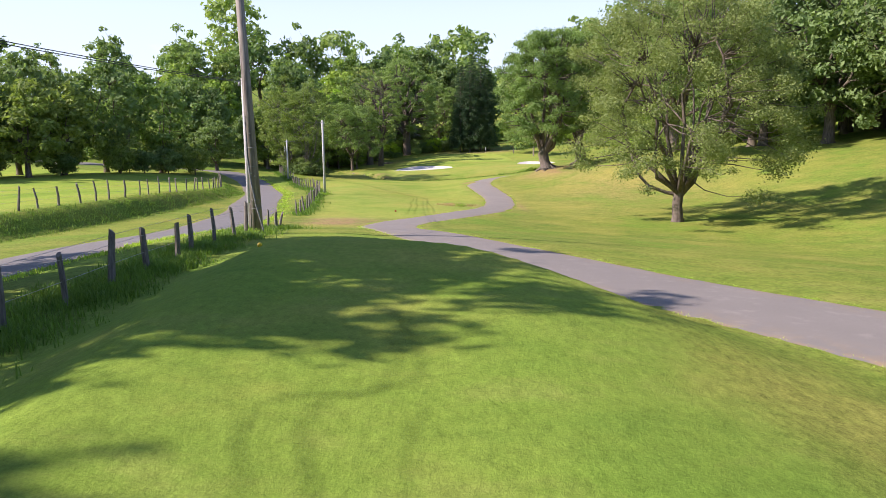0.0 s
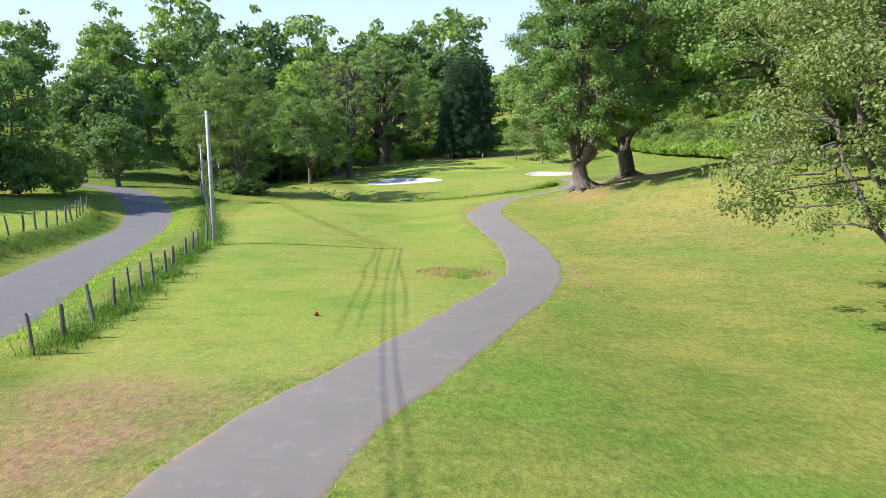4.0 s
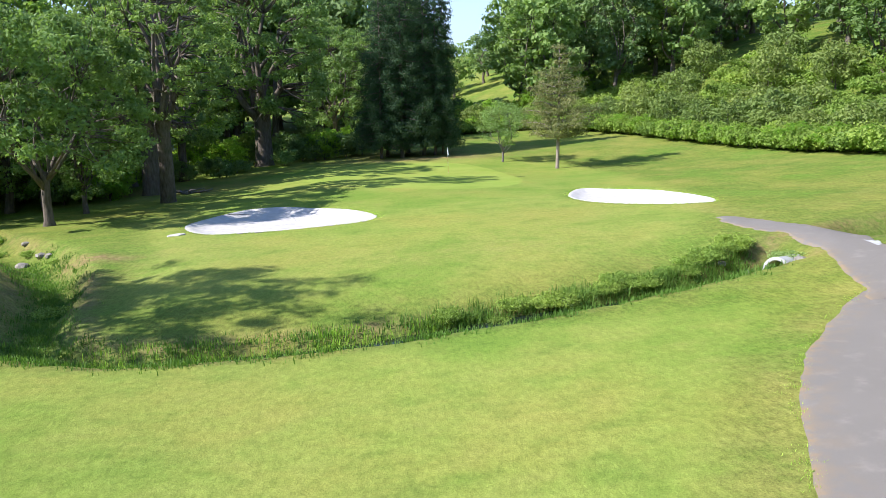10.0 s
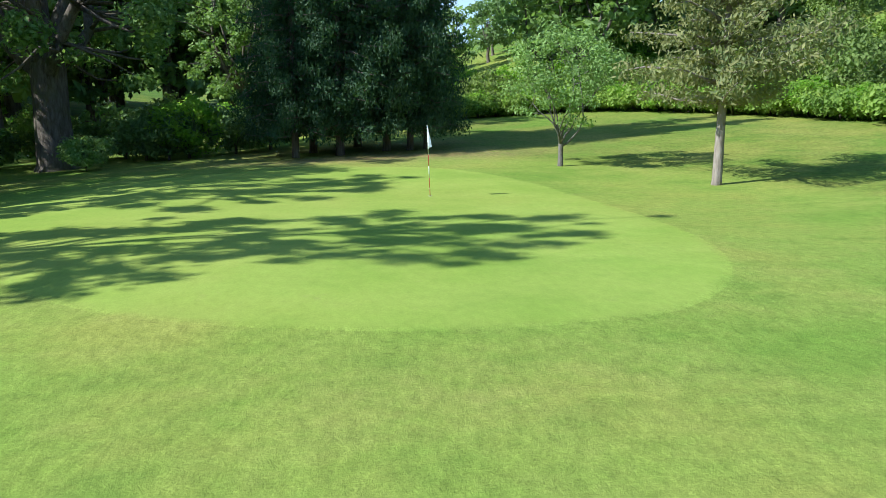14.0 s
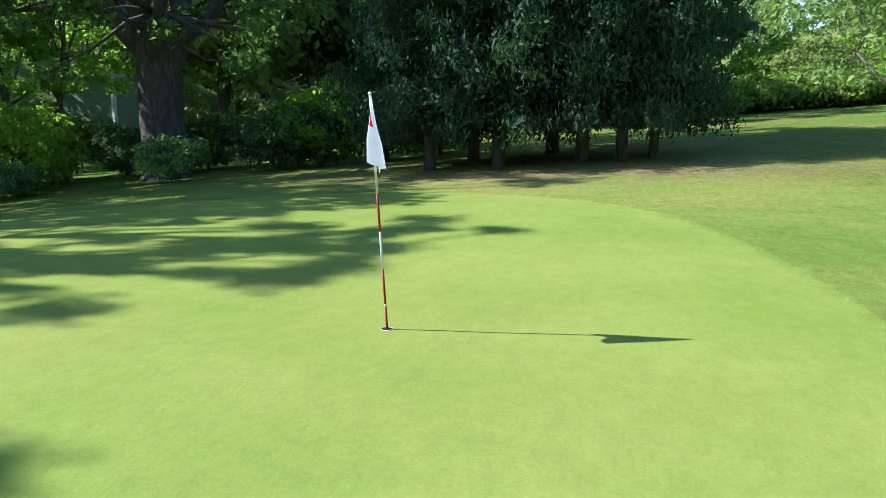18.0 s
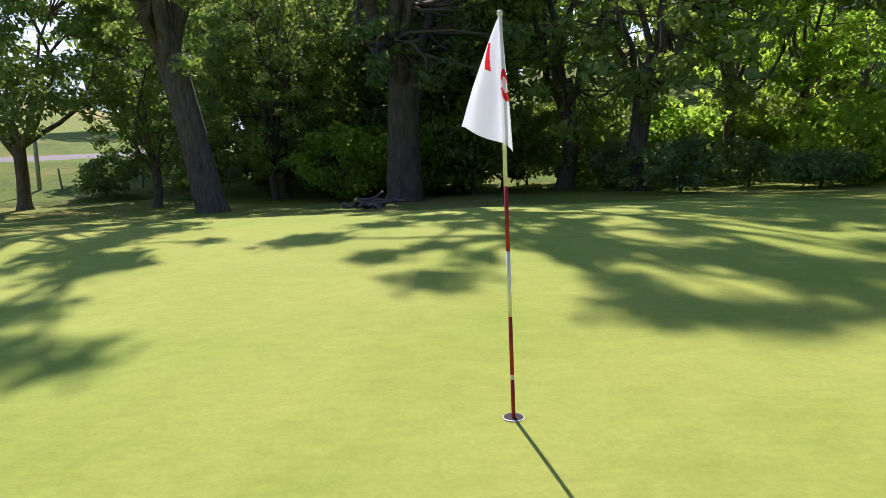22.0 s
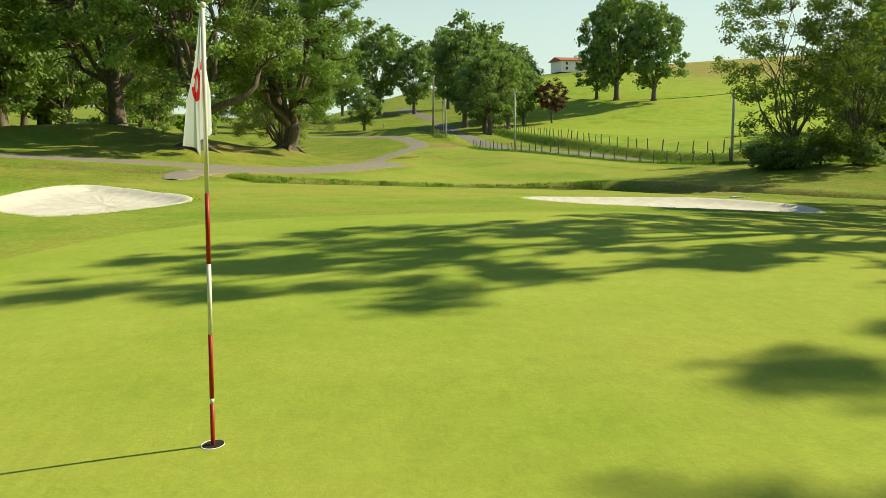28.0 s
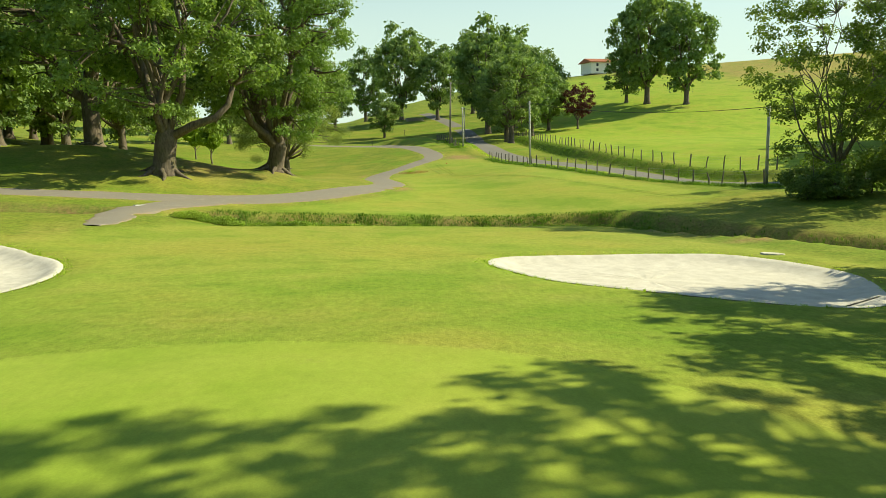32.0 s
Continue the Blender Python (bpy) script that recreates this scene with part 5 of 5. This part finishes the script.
# ---- the house on the hill ----
def house():
    ob = thing("farmhouse", -101, -176, "white rendered farmhouse with a low red tiled roof", "house", rz=14)
    part("wall", box(bmesh.new(), 0, 0, 1.6, 27, 9, 5.0), PLASTER, ob)
    bm = bmesh.new()
    w, d, h = 14.3, 5.4, 2.0
    vs = [bm.verts.new(p) for p in ((-w, -d, 4.0), (w, -d, 4.0), (w, d, 4.0), (-w, d, 4.0), (-w, 0, 4.0 + h), (w, 0, 4.0 + h), (-w, -d, 4.25), (w, -d, 4.25), (w, d, 4.25), (-w, d, 4.25))]
    for q in ((0, 1, 7, 6), (2, 3, 9, 8), (6, 7, 5, 4), (8, 9, 4, 5), (0, 3, 2, 1), (1, 2, 8, 5, 7), (3, 0, 6, 4, 9)):
        bm.faces.new([vs[i] for i in q])
    part("roof", bm, TILE, ob)
    for lvl, z in ((0, 0.7), (1, 2.9)):
        for k in range(5):
            if lvl == 0 and k % 2:
                continue
            win = part("window", box(bmesh.new(), -10.4 + 5.2 * k, 4.52, z, 1.3, 0.1, 1.4, 0.02), WHITE, ob)
            part("pane", box(bmesh.new(), -10.4 + 5.2 * k, 4.58, z, 1.1, 0.06, 1.2), GLASS, win)
    part("chimney", box(bmesh.new(), 3, 0, 6.3, 0.8, 0.8, 1.4, 0.03), PLASTER, ob)


def gable_house(x, y, rz):
    """A timber-framed house that shows its gable."""
    ob = thing("house", x, y, "old white timber-framed house with a wide tiled gable", "house", rz=rz)
    w, d, e, h = 6.0, 7.0, 5.6, 8.4
    bm = bmesh.new()
    rings = [[bm.verts.new((a, yy, b)) for a, b in ((-w, -1.5), (w, -1.5), (w, e), (0, h), (-w, e))] for yy in (-d, d)]
    bm.faces.new(rings[0])
    bm.faces.new(rings[1][::-1])
    for i in range(5):
        bm.faces.new((rings[0][i], rings[1][i], rings[1][(i + 1) % 5], rings[0][(i + 1) % 5]))
    part("wall", bm, PLASTER, ob)
    for s in (-1, 1):
        bm = bmesh.new()
        q = [bm.verts.new((a * s, yy, b)) for yy in (-d - 0.8, d + 0.8) for a, b in ((0, h + 0.05), (w + 1.0, e - 0.45), (w + 1.0, e - 0.2), (0, h + 0.35))]
        for f in ((0, 1, 2, 3), (7, 6, 5, 4), (0, 4, 5, 1), (1, 5, 6, 2), (2, 6, 7, 3), (3, 7, 4, 0)):
            bm.faces.new([q[i] for i in f])
        bmesh.ops.recalc_face_normals(bm, faces=bm.faces)
        part("roof", bm, TILE, ob)
    for k in range(7):
        xx = -5.4 + 1.8 * k
        top = h - abs(xx) * (h - e) / w - 0.25
        part("beam", box(bmesh.new(), xx, -d - 0.04, (top + 2.6) / 2, 0.2, 0.1, top - 2.6), WOOD_OLD, ob)
    part("beam", box(bmesh.new(), 0, -d - 0.05, 2.6, 12, 0.12, 0.25), WOOD_OLD, ob)
    for xx, zz in ((-3.6, 4.0), (0, 4.0), (3.6, 4.0), (-3.6, 1.0), (3.6, 1.0)):
        win = part("window", box(bmesh.new(), xx, -d - 0.06, zz, 1.3, 0.12, 1.5, 0.02), RED, ob)
        part("pane", box(bmesh.new(), xx, -d - 0.14, zz, 1.0, 0.06, 1.2), GLASS, win)
    part("chimney", box(bmesh.new(), -1.8, 2, h + 0.6, 0.8, 0.8, 1.8, 0.03), PLASTER, ob)


house()
gable_house(-63, 184, 20)


# ---- small things ----
def marker(x, y, mat, label, r=0.07):
    ob = thing("tee_marker", x, y, label, "tee marker", "tee markers")
    bm = bmesh.new()
    bmesh.ops.create_uvsphere(bm, u_segments=14, v_segments=8, radius=r, matrix=Matrix.Translation((0, 0, r * 0.8)))
    part("ball", bm, mat, ob, "", True)
    v, f = tube([(0, 0, -0.05), (0, 0, r * 0.3)], [0.012, 0.012], 6)
    put_part("spike", mesh("spike", v, f, METAL), ob)


marker(-5.2, 19.6, YELLOW, "yellow ball-shaped tee marker on mown grass")
marker(-0.75, 20.9, YELLOW, "pale yellow tee marker at the tee's edge")
marker(-3.5, 52.1, RED, "red ball-shaped tee marker on the fairway", 0.075)


def hole_board(x, y, rz):
    """A small white board on two thin legs."""
    ob = thing("tee_board", x, y, "small white tee board on two thin metal legs", "sign", rz=rz)
    for k in (-0.14, 0.14):
        part("leg", box(bmesh.new(), k, 0, 0.42, 0.03, 0.03, 1.1, 0.005), METAL, ob)
    part("board", box(bmesh.new(), 0, -0.03, 0.82, 0.36, 0.03, 0.46, 0.008), WHITE, ob)


hole_board(13.6, 176.5, 0)


def shed(x, y, rz):
    """A plain boarded shed with white corner boards."""
    ob = thing("shed", x, y, "grey-green boarded shed with white corner boards", "shed", rz=rz)
    part("wall", box(bmesh.new(), 0, 0, 2.0, 4.6, 3.4, 5.0, 0.02), SHED, ob)
    part("roof", box(bmesh.new(), 0, 0, 4.6, 5.0, 3.8, 0.16, 0.03), CONCRETE, ob)
    for a, b in ((-1, -1), (1, -1), (1, 1), (-1, 1)):
        part("corner_board", box(bmesh.new(), a * 2.31, b * 1.71, 2.0, 0.2, 0.2, 5.0, 0.01), WHITE, ob)


shed(-18.8, 173.9, -6)


# ---- long grass, reeds and weeds ----
def blades(points, height, width, rng, bend=0.35, per=5, wild=0.25):
    """Tufts of bent blades at the points."""
    p = np.repeat(np.asarray(points), per, 0)
    n = len(p)
    p = p + np.column_stack([rng.normal(0, wild * 0.35, (n, 2)), np.zeros(n)])
    w = rng.uniform(0, 2 * np.pi, n)
    d = np.column_stack([np.cos(w), np.sin(w), np.zeros(n)])
    side = np.column_stack([-np.sin(w), np.cos(w), np.zeros(n)])
    h = (np.repeat(height, per) if np.ndim(height) else np.full(n, height)) * rng.uniform(0.55, 1.25, n)
    b = bend * rng.uniform(0.2, 1.4, n)
    up = np.array([0, 0, 1.0])
    ww = (width * rng.uniform(0.7, 1.3, n))[:, None]
    mid = p + d * (b * h * 0.35)[:, None] + up * (h * 0.6)[:, None]
    tip = p + d * (b * h)[:, None] + up * h[:, None]
    v = np.stack([p - side * ww, p + side * ww, mid + side * ww * 0.75, mid - side * ww * 0.75, tip], 1).reshape(-1, 3)
    i = np.arange(n)[:, None] * 5
    tri = np.concatenate([i + [0, 1, 2], i + [0, 2, 3], i + [3, 2, 4]], 1).reshape(-1, 3)
    return v, tri


def grow(name, xy, height, width, mat, label, seed, per=5, bend=0.35, wild=0.25, category="grass"):
    rng = R(seed)
    xy = np.asarray(xy)
    v, f = blades(raised(site(xy[:, 0], xy[:, 1]), -0.03), height, width, rng, bend, per, wild)
    tagged(new(name, mesh(name, v, f, mat, False)), label, category, kind="stuff")


def strip(pts, n, spread_w, seed, lo=None, hi=None):
    """Points scattered along a line; lo and hi bound y."""
    rng = R(seed)
    c = curve(pts, 20)
    c = c[(c[:, 1] > (lo if lo is not None else -1e9)) & (c[:, 1] < (hi if hi is not None else 1e9))]
    s = np.r_[0, np.cumsum(np.linalg.norm(np.diff(c, axis=0), axis=1))]
    d = rng.uniform(0, s[-1], n)
    # thick and thin by turns
    d = d + 0.5 * np.sin(d * 1.9)
    return np.column_stack([np.interp(d, s, c[:, 0]), np.interp(d, s, c[:, 1])]) + rng.normal(0, spread_w, (n, 2))


grow("long_grass", strip(FENCE_TEE + [(-7.0, 30.4)], 4000, 0.5, 101, 5), 0.21, 0.010, LEAF_WEED, "long uncut grass and weeds along the tee fence", 1, 6, 0.6)
grow("long_grass", strip(FENCE_MAIN, 4200, 0.38, 102, None, 122), 0.25, 0.011, LEAF_WEED, "long uncut grass under the fairway fence", 2, 6, 0.55)
bank = [(x + 1.2, y) for x, y in FIELD_FENCE]
# dark weed leaf colour also stands in for shade on the bank's face
grow("bank_grass", strip(bank, 4200, 0.6, 103, 2, 88), 0.15, 0.012, LEAF_WEED, "rough grass on the field bank, coloured dark for the slope's shade", 3, 5, 0.5, 0.5)
grow("verge_grass", strip([(x + 2.4, y) for x, y in ROAD], 1500, 0.25, 104, 15, 100), 0.14, 0.012, LEAF_GRASS, "short ragged grass on the lane's verge", 4, 6)
low = [p for p in DITCH if -14 < p[0] < 15]
near_bank = strip([(x, y - 1.0) for x, y in low], 3600, 0.4, 105)
far_bank = strip([(x, y + 0.9) for x, y in low], 2600, 0.4, 106)
grow("reeds", np.vstack([near_bank, far_bank]), 0.15, 0.012, LEAF_WEED, "green reeds and rank grass along the ditch", 5, 6, 0.4, 0.35)
grow("reeds", strip([(-8, 105.6), (-5, 105.3), (0, 105.6), (4, 106.2)], 900, 0.35, 107), 0.25, 0.011, LEAF_REED, "tall bright reeds standing in the wet ditch", 6, 6, 0.3, 0.3)
grow("weed_patch", R(108).normal(0, 1, (420, 2)) * [0.62, 0.62] + [1.15, 61.5], 0.18, 0.012, LEAF_STRAW, "dry straw-coloured weeds on the fairway", 7, 6, 0.7, 0.3)
grow("weed_patch", R(109).normal(0, 1, (160, 2)) * [0.22, 0.5] + [1.55, 61.2], 0.2, 0.014, LEAF_REED, "green weed tuft amid dry weeds", 8, 6, 0.5, 0.25)
for k, (line, seed) in enumerate(((CART_PATH, 110), (CART_PATH, 111))):
    c = curve(line, 12)
    d = np.gradient(c, axis=0)
    d /= np.linalg.norm(d, axis=1, keepdims=True)
    w = np.interp(c[:, 1], (14, 20, 33, 55, 104), (4.0, 3.45, 2.85, 2.55, 2.7)) / 2 + 0.1
    edge_line = c + np.stack([-d[:, 1], d[:, 0]], 1) * (w * (1 if k else -1))[:, None]
    grow("edge_grass", strip([tuple(q) for q in edge_line[::6]], 2600, 0.1, seed), 0.06, 0.007, LEAF_GRASS, "tufted grass overhanging the path's edge", 9 + k, 6, 0.6, 0.15)
pole_feet = np.vstack([R(120 + i).normal(0, 0.28, (70, 2)) + p for i, p in enumerate(((-6.7, 25.3), (-8.3, 30.2), (-11.15, 67.4), (-21.0, 97.6)))])
grow("long_grass", pole_feet, 0.26, 0.008, LEAF_GRASS, "long grass round the feet of the poles", 12, 6)
rim = np.vstack([np.array(b)[::1] for b in BUNKERS])
rim = np.repeat(rim, 14, 0) + R(121).normal(0, 0.16, (len(rim) * 14, 2))
grow("bunker_fringe", rim, 0.07, 0.008, LEAF_GRASS, "ragged turf fringe round the bunkers", 13, 5, 0.5, 0.12)
# low growth on the far bank of the ditch
BRAMBLE = tree("bramble", broadleaf(R(131), 0.9, 0.2, 0.9, 0.02, 5, 30, 0.3, 2600, 0.048, low=0.0, twig=(2, 3)), BARK_GREY, LEAF_FRESH, "low bramble on the ditch bank", "bramble", "brambles on the ditch bank")
bank_line = curve([(3.5, 106.7), (7, 107.4), (10, 108.1), (13, 109.3), (14.4, 109.7)], 5)
spots = [(float(x), float(y) + 0.25 * math.sin(i * 2.3)) for i, (x, y) in enumerate(bank_line)] + [(21.5, 110.5), (23.5, 111), (26, 111.3), (28.5, 112), (31, 112.4), (-12.2, 119.6), (-14.5, 122.6), (-16.5, 124.4), (-9.4, 111.5), (-17.8, 126.5), (-19.5, 127.4)]
grow("reeds", strip([(2.5, 106.3), (7, 107.0), (10, 107.6), (13, 108.5), (14.2, 108.9)], 800, 0.38, 132), 0.36, 0.010, LEAF_WEED, "tangled rank grass on the far bank of the ditch", 14, 7, 0.75, 0.3)
stand(BRAMBLE, *spots[0], 0, 0.6)
for i, (x, y) in enumerate(spots[1:]):
    again(BRAMBLE, x, y, i * 77, 0.5 + 0.11 * (i % 5), 0.1, 0.5 + 0.1 * (i % 3))


# ---- stones, wood and small built things ----
def rock(rng, r):
    bm = bmesh.new()
    bmesh.ops.create_icosphere(bm, subdivisions=2, radius=r)
    s = Vector(rng.uniform(-40, 40, 3))
    for v in bm.verts:
        v.co *= 1 + 0.35 * noise.noise(v.co * (1.6 / r) + s)
        v.co.z *= 0.62
    return bm


def stone(x, y, r, seed, label, mat=None, sink=0.3):
    bm = rock(R(seed), r)
    me = bpy.data.meshes.new("stone")
    bm.to_mesh(me)
    bm.free()
    me.materials.append(mat or STONE)
    ob = tagged(new("stone", me), label, "stone", "stones by the ditch")
    ob.matrix_basis = pose(*(spot(x, y) + Vector((0, 0, r * (0.45 - sink)))), 0, 0, seed * 41)


for i, (x, y, s) in enumerate(((15.0, 107.0, 0.2), (14.2, 108.6, 0.22), (13.4, 108.9, 0.16), (-13.6, 121.6, 0.26), (-14.3, 121.1, 0.3), (-13.0, 121.0, 0.2), (-15.2, 124.0, 0.2), (20.4, 109.6, 0.2))):
    stone(x, y, s, 140 + i, "rough brown-grey stone on the ditch bank")


def culvert(x, y, rz, mat, label, z):
    """The thick-rimmed end of a pipe that runs back into the bank."""
    ob = thing("culvert", x, y, label, "culvert", z=z, rz=rz)
    bm = bmesh.new()
    n = 24
    rings = [[bm.verts.new((r * math.cos(2 * math.pi * i / n), yy, 0.42 + r * math.sin(2 * math.pi * i / n))) for i in range(n)] for r, yy in ((0.40, 0.0), (0.42, -0.02), (0.50, -0.02), (0.52, 0.0), (0.50, 0.25), (0.48, 1.6), (0.40, 1.6))]
    for k in range(7):
        for i in range(n):
            j = (i + 1) % n
            bm.faces.new((rings[k][i], rings[k][j], rings[(k + 1) % 7][j], rings[(k + 1) % 7][i]))
    bmesh.ops.recalc_face_normals(bm, faces=bm.faces)
    part("pipe", bm, mat, ob)
    # dark cap that stands in for the shade deeper in the pipe
    v, f = tube([(0, 1.2, 0.42), (0, 1.25, 0.42)], [0.41, 0.41], 18)
    put_part("back", mesh("back", v, f, HOLE_SHADE), ob)


culvert(14.55, 107.55, -66, CONCRETE, "pale concrete culvert pipe under the side path", -0.14)
stand(tree("shrub", broadleaf(R(85), 1.1, 0.2, 0.9, 0.02, 6, 40, 0.28, 2600, 0.045, low=0.0, twig=(2, 3)), BARK_GREY, LEAF_WILLOW, "grey-green shrub hanging over the culvert mouth", "shrub"), 15.3, 108.0, 0, 0.9, 0.1, 0.7)


def slab(x, y, sx, sy, rz, label, name="concrete_slab", category="slab", mat=CONCRETE, high=0.04):
    ob = thing(name, x, y, label, category, rz=rz)
    bm = bmesh.new()
    n = 34
    rng = R(int(sx * 100))
    wob = [0.9 + 0.42 * noise.noise((math.cos(2 * math.pi * i / n) * 1.6, math.sin(2 * math.pi * i / n) * 1.6, sx * 7)) + rng.uniform(-0.06, 0.06) for i in range(n)]
    ring = [(math.cos(2 * math.pi * i / n) * sx * k, math.sin(2 * math.pi * i / n) * sy * k) for i, k in enumerate(wob)]
    level = [spot(x + a * math.cos(radians(rz)) - b * math.sin(radians(rz)), y + a * math.sin(radians(rz)) + b * math.cos(radians(rz))).z - spot(x, y).z for a, b in ring]
    top = [bm.verts.new((a * 0.93, b * 0.93, high + h)) for (a, b), h in zip(ring, level)]
    bot = [bm.verts.new((a * 1.04, b * 1.04, h - 0.05)) for (a, b), h in zip(ring, level)]
    mid = bm.verts.new((0, 0, high))
    for i in range(n):
        bm.faces.new((top[i], top[(i + 1) % n], mid))
    for i in range(n):
        bm.faces.new((top[i], bot[i], bot[(i + 1) % n], top[(i + 1) % n]))
    bmesh.ops.recalc_face_normals(bm, faces=bm.faces)
    part("patch", bm, mat, ob)


slab(17.1, 106.9, 0.85, 0.5, 20, "pale concrete patch at the path junction")
slab(-7.5, 121.8, 0.5, 0.3, 0, "pale patch of spilt bunker sand", "sand_patch", "sand", SAND)


def branches(x, y, n, length, r, seed, label, spread_r=0.8):
    """A heap of bare fallen branches."""
    ob = thing("branch_pile", x, y, label, "branches")
    rng = R(seed)
    for i in range(n):
        w, q = rng.uniform(0, 2 * math.pi), rng.uniform(0, spread_r)
        a = Vector((math.cos(w) * q, math.sin(w) * q, 0.05 + 0.1 * rng.uniform(0, 1)))
        t = rng.uniform(0, math.pi)
        e = a + Vector((math.cos(t), math.sin(t), rng.uniform(-0.05, 0.25))) * length * rng.uniform(0.5, 1.0)
        h = Heap()
        limb(h, a, e, r * rng.uniform(0.7, 1.2), r * 0.4, rng, 0.08, 4, 6)
        put_part("branch", mesh("branch", h.v, h.f, BARK_GREY), ob)


branches(13.4, 87.6, 22, 0.9, 0.05, 151, "heap of bare grey branches against the oak's foot", 0.7)
branches(-11.0, 143.2, 14, 1.5, 0.09, 152, "heap of fallen logs beside the dark oak", 0.8)
branches(27.4, 87.6, 14, 1.2, 0.05, 153, "scattered dead branches on the mound", 1.8)


def roots(x, y, r0, n, seed):
    """Root spurs at the foot of an old tree."""
    rng = R(seed)
    for i in range(n):
        w = 2 * math.pi * (i + rng.uniform(-0.3, 0.3)) / n
        d = Vector((math.cos(w), math.sin(w), 0))
        h = Heap()
        path = []
        for k in range(6):
            t = k / 5
            p = Vector((x, y, 0)) + d * (r0 * 0.6 + t * r0 * 1.7) + Vector((-d.y, d.x, 0)) * rng.normal(0, 0.06)
            p = spot(p.x, p.y) + Vector((0, 0, 0.35 * (1 - t) ** 2 - 0.06 * t))
            path.append(p)
        h.add(tube(path, [r0 * 0.28 * (1 - 0.75 * k / 5) for k in range(6)], 7))
        tagged(new("root", mesh("root", h.v, h.f, BARK_OAK)), "gnarled root spreading from the old oak", "root", "oak roots")


roots(13.3, 88.7, 0.75, 7, 161)
roots(19.2, 96.4, 0.85, 6, 162)


def rake(x, y, rz):
    ob = thing("bunker_rake", x, y, "dark bunker rake lying on the sand", "rake", rz=rz)
    v, f = tube([(0, 0, 0.03), (0.8, 0, 0.1), (1.6, 0, 0.16)], [0.016] * 3, 8)
    put_part("handle", mesh("handle", v, f, WIRE), ob)
    part("head", box(bmesh.new(), 0, 0, 0.05, 0.05, 0.55, 0.04, 0.006), WIRE, ob)
    for k in range(9):
        part("tine", box(bmesh.new(), 0, -0.24 + 0.06 * k, 0.01, 0.012, 0.012, 0.07), WIRE, ob)


rake(-4.6, 129.2, 200)


def post_sign(x, y, label, height=1.1, mat=None, board=True):
    ob = thing("tee_sign", x, y, label, "sign")
    part("post", box(bmesh.new(), 0, 0, height / 2 - 0.15, 0.1, 0.1, height + 0.3, 0.012), WOOD_OLD, ob)
    if board:
        part("board", box(bmesh.new(), 0, 0.07, height - 0.12, 0.4, 0.04, 0.3, 0.01), mat or WHITE, ob)


post_sign(6.35, 9.5, "short weathered post beside the tee", 0.9, None, False)
post_sign(-1.3, -32, "small pale sign board on a wooden post", 1.2)
post_sign(-55, 95, "dark marker post on the field's tee", 1.0, None, False)


def low_wall(x, y, rz):
    ob = thing("stone_wall", x, y, "low grey stone parapet beside the lane", "wall", rz=rz)
    rng = R(171)
    for row in range(3):
        for k in range(9):
            m = pose(-2.4 + 0.6 * k + 0.3 * (row % 2), 0, 0.15 + 0.33 * row, 0, 0, 0)
            me = bpy.data.meshes.new("block")
            bm = box(bmesh.new(), 0, 0, 0, 0.57 * rng.uniform(0.92, 1.0), 0.45 * rng.uniform(0.9, 1.0), 0.31, 0.03)
            bm.to_mesh(me)
            bm.free()
            me.materials.append(STONE)
            put_part("block", me, ob, "", m)


low_wall(-5.5, -62, 20)
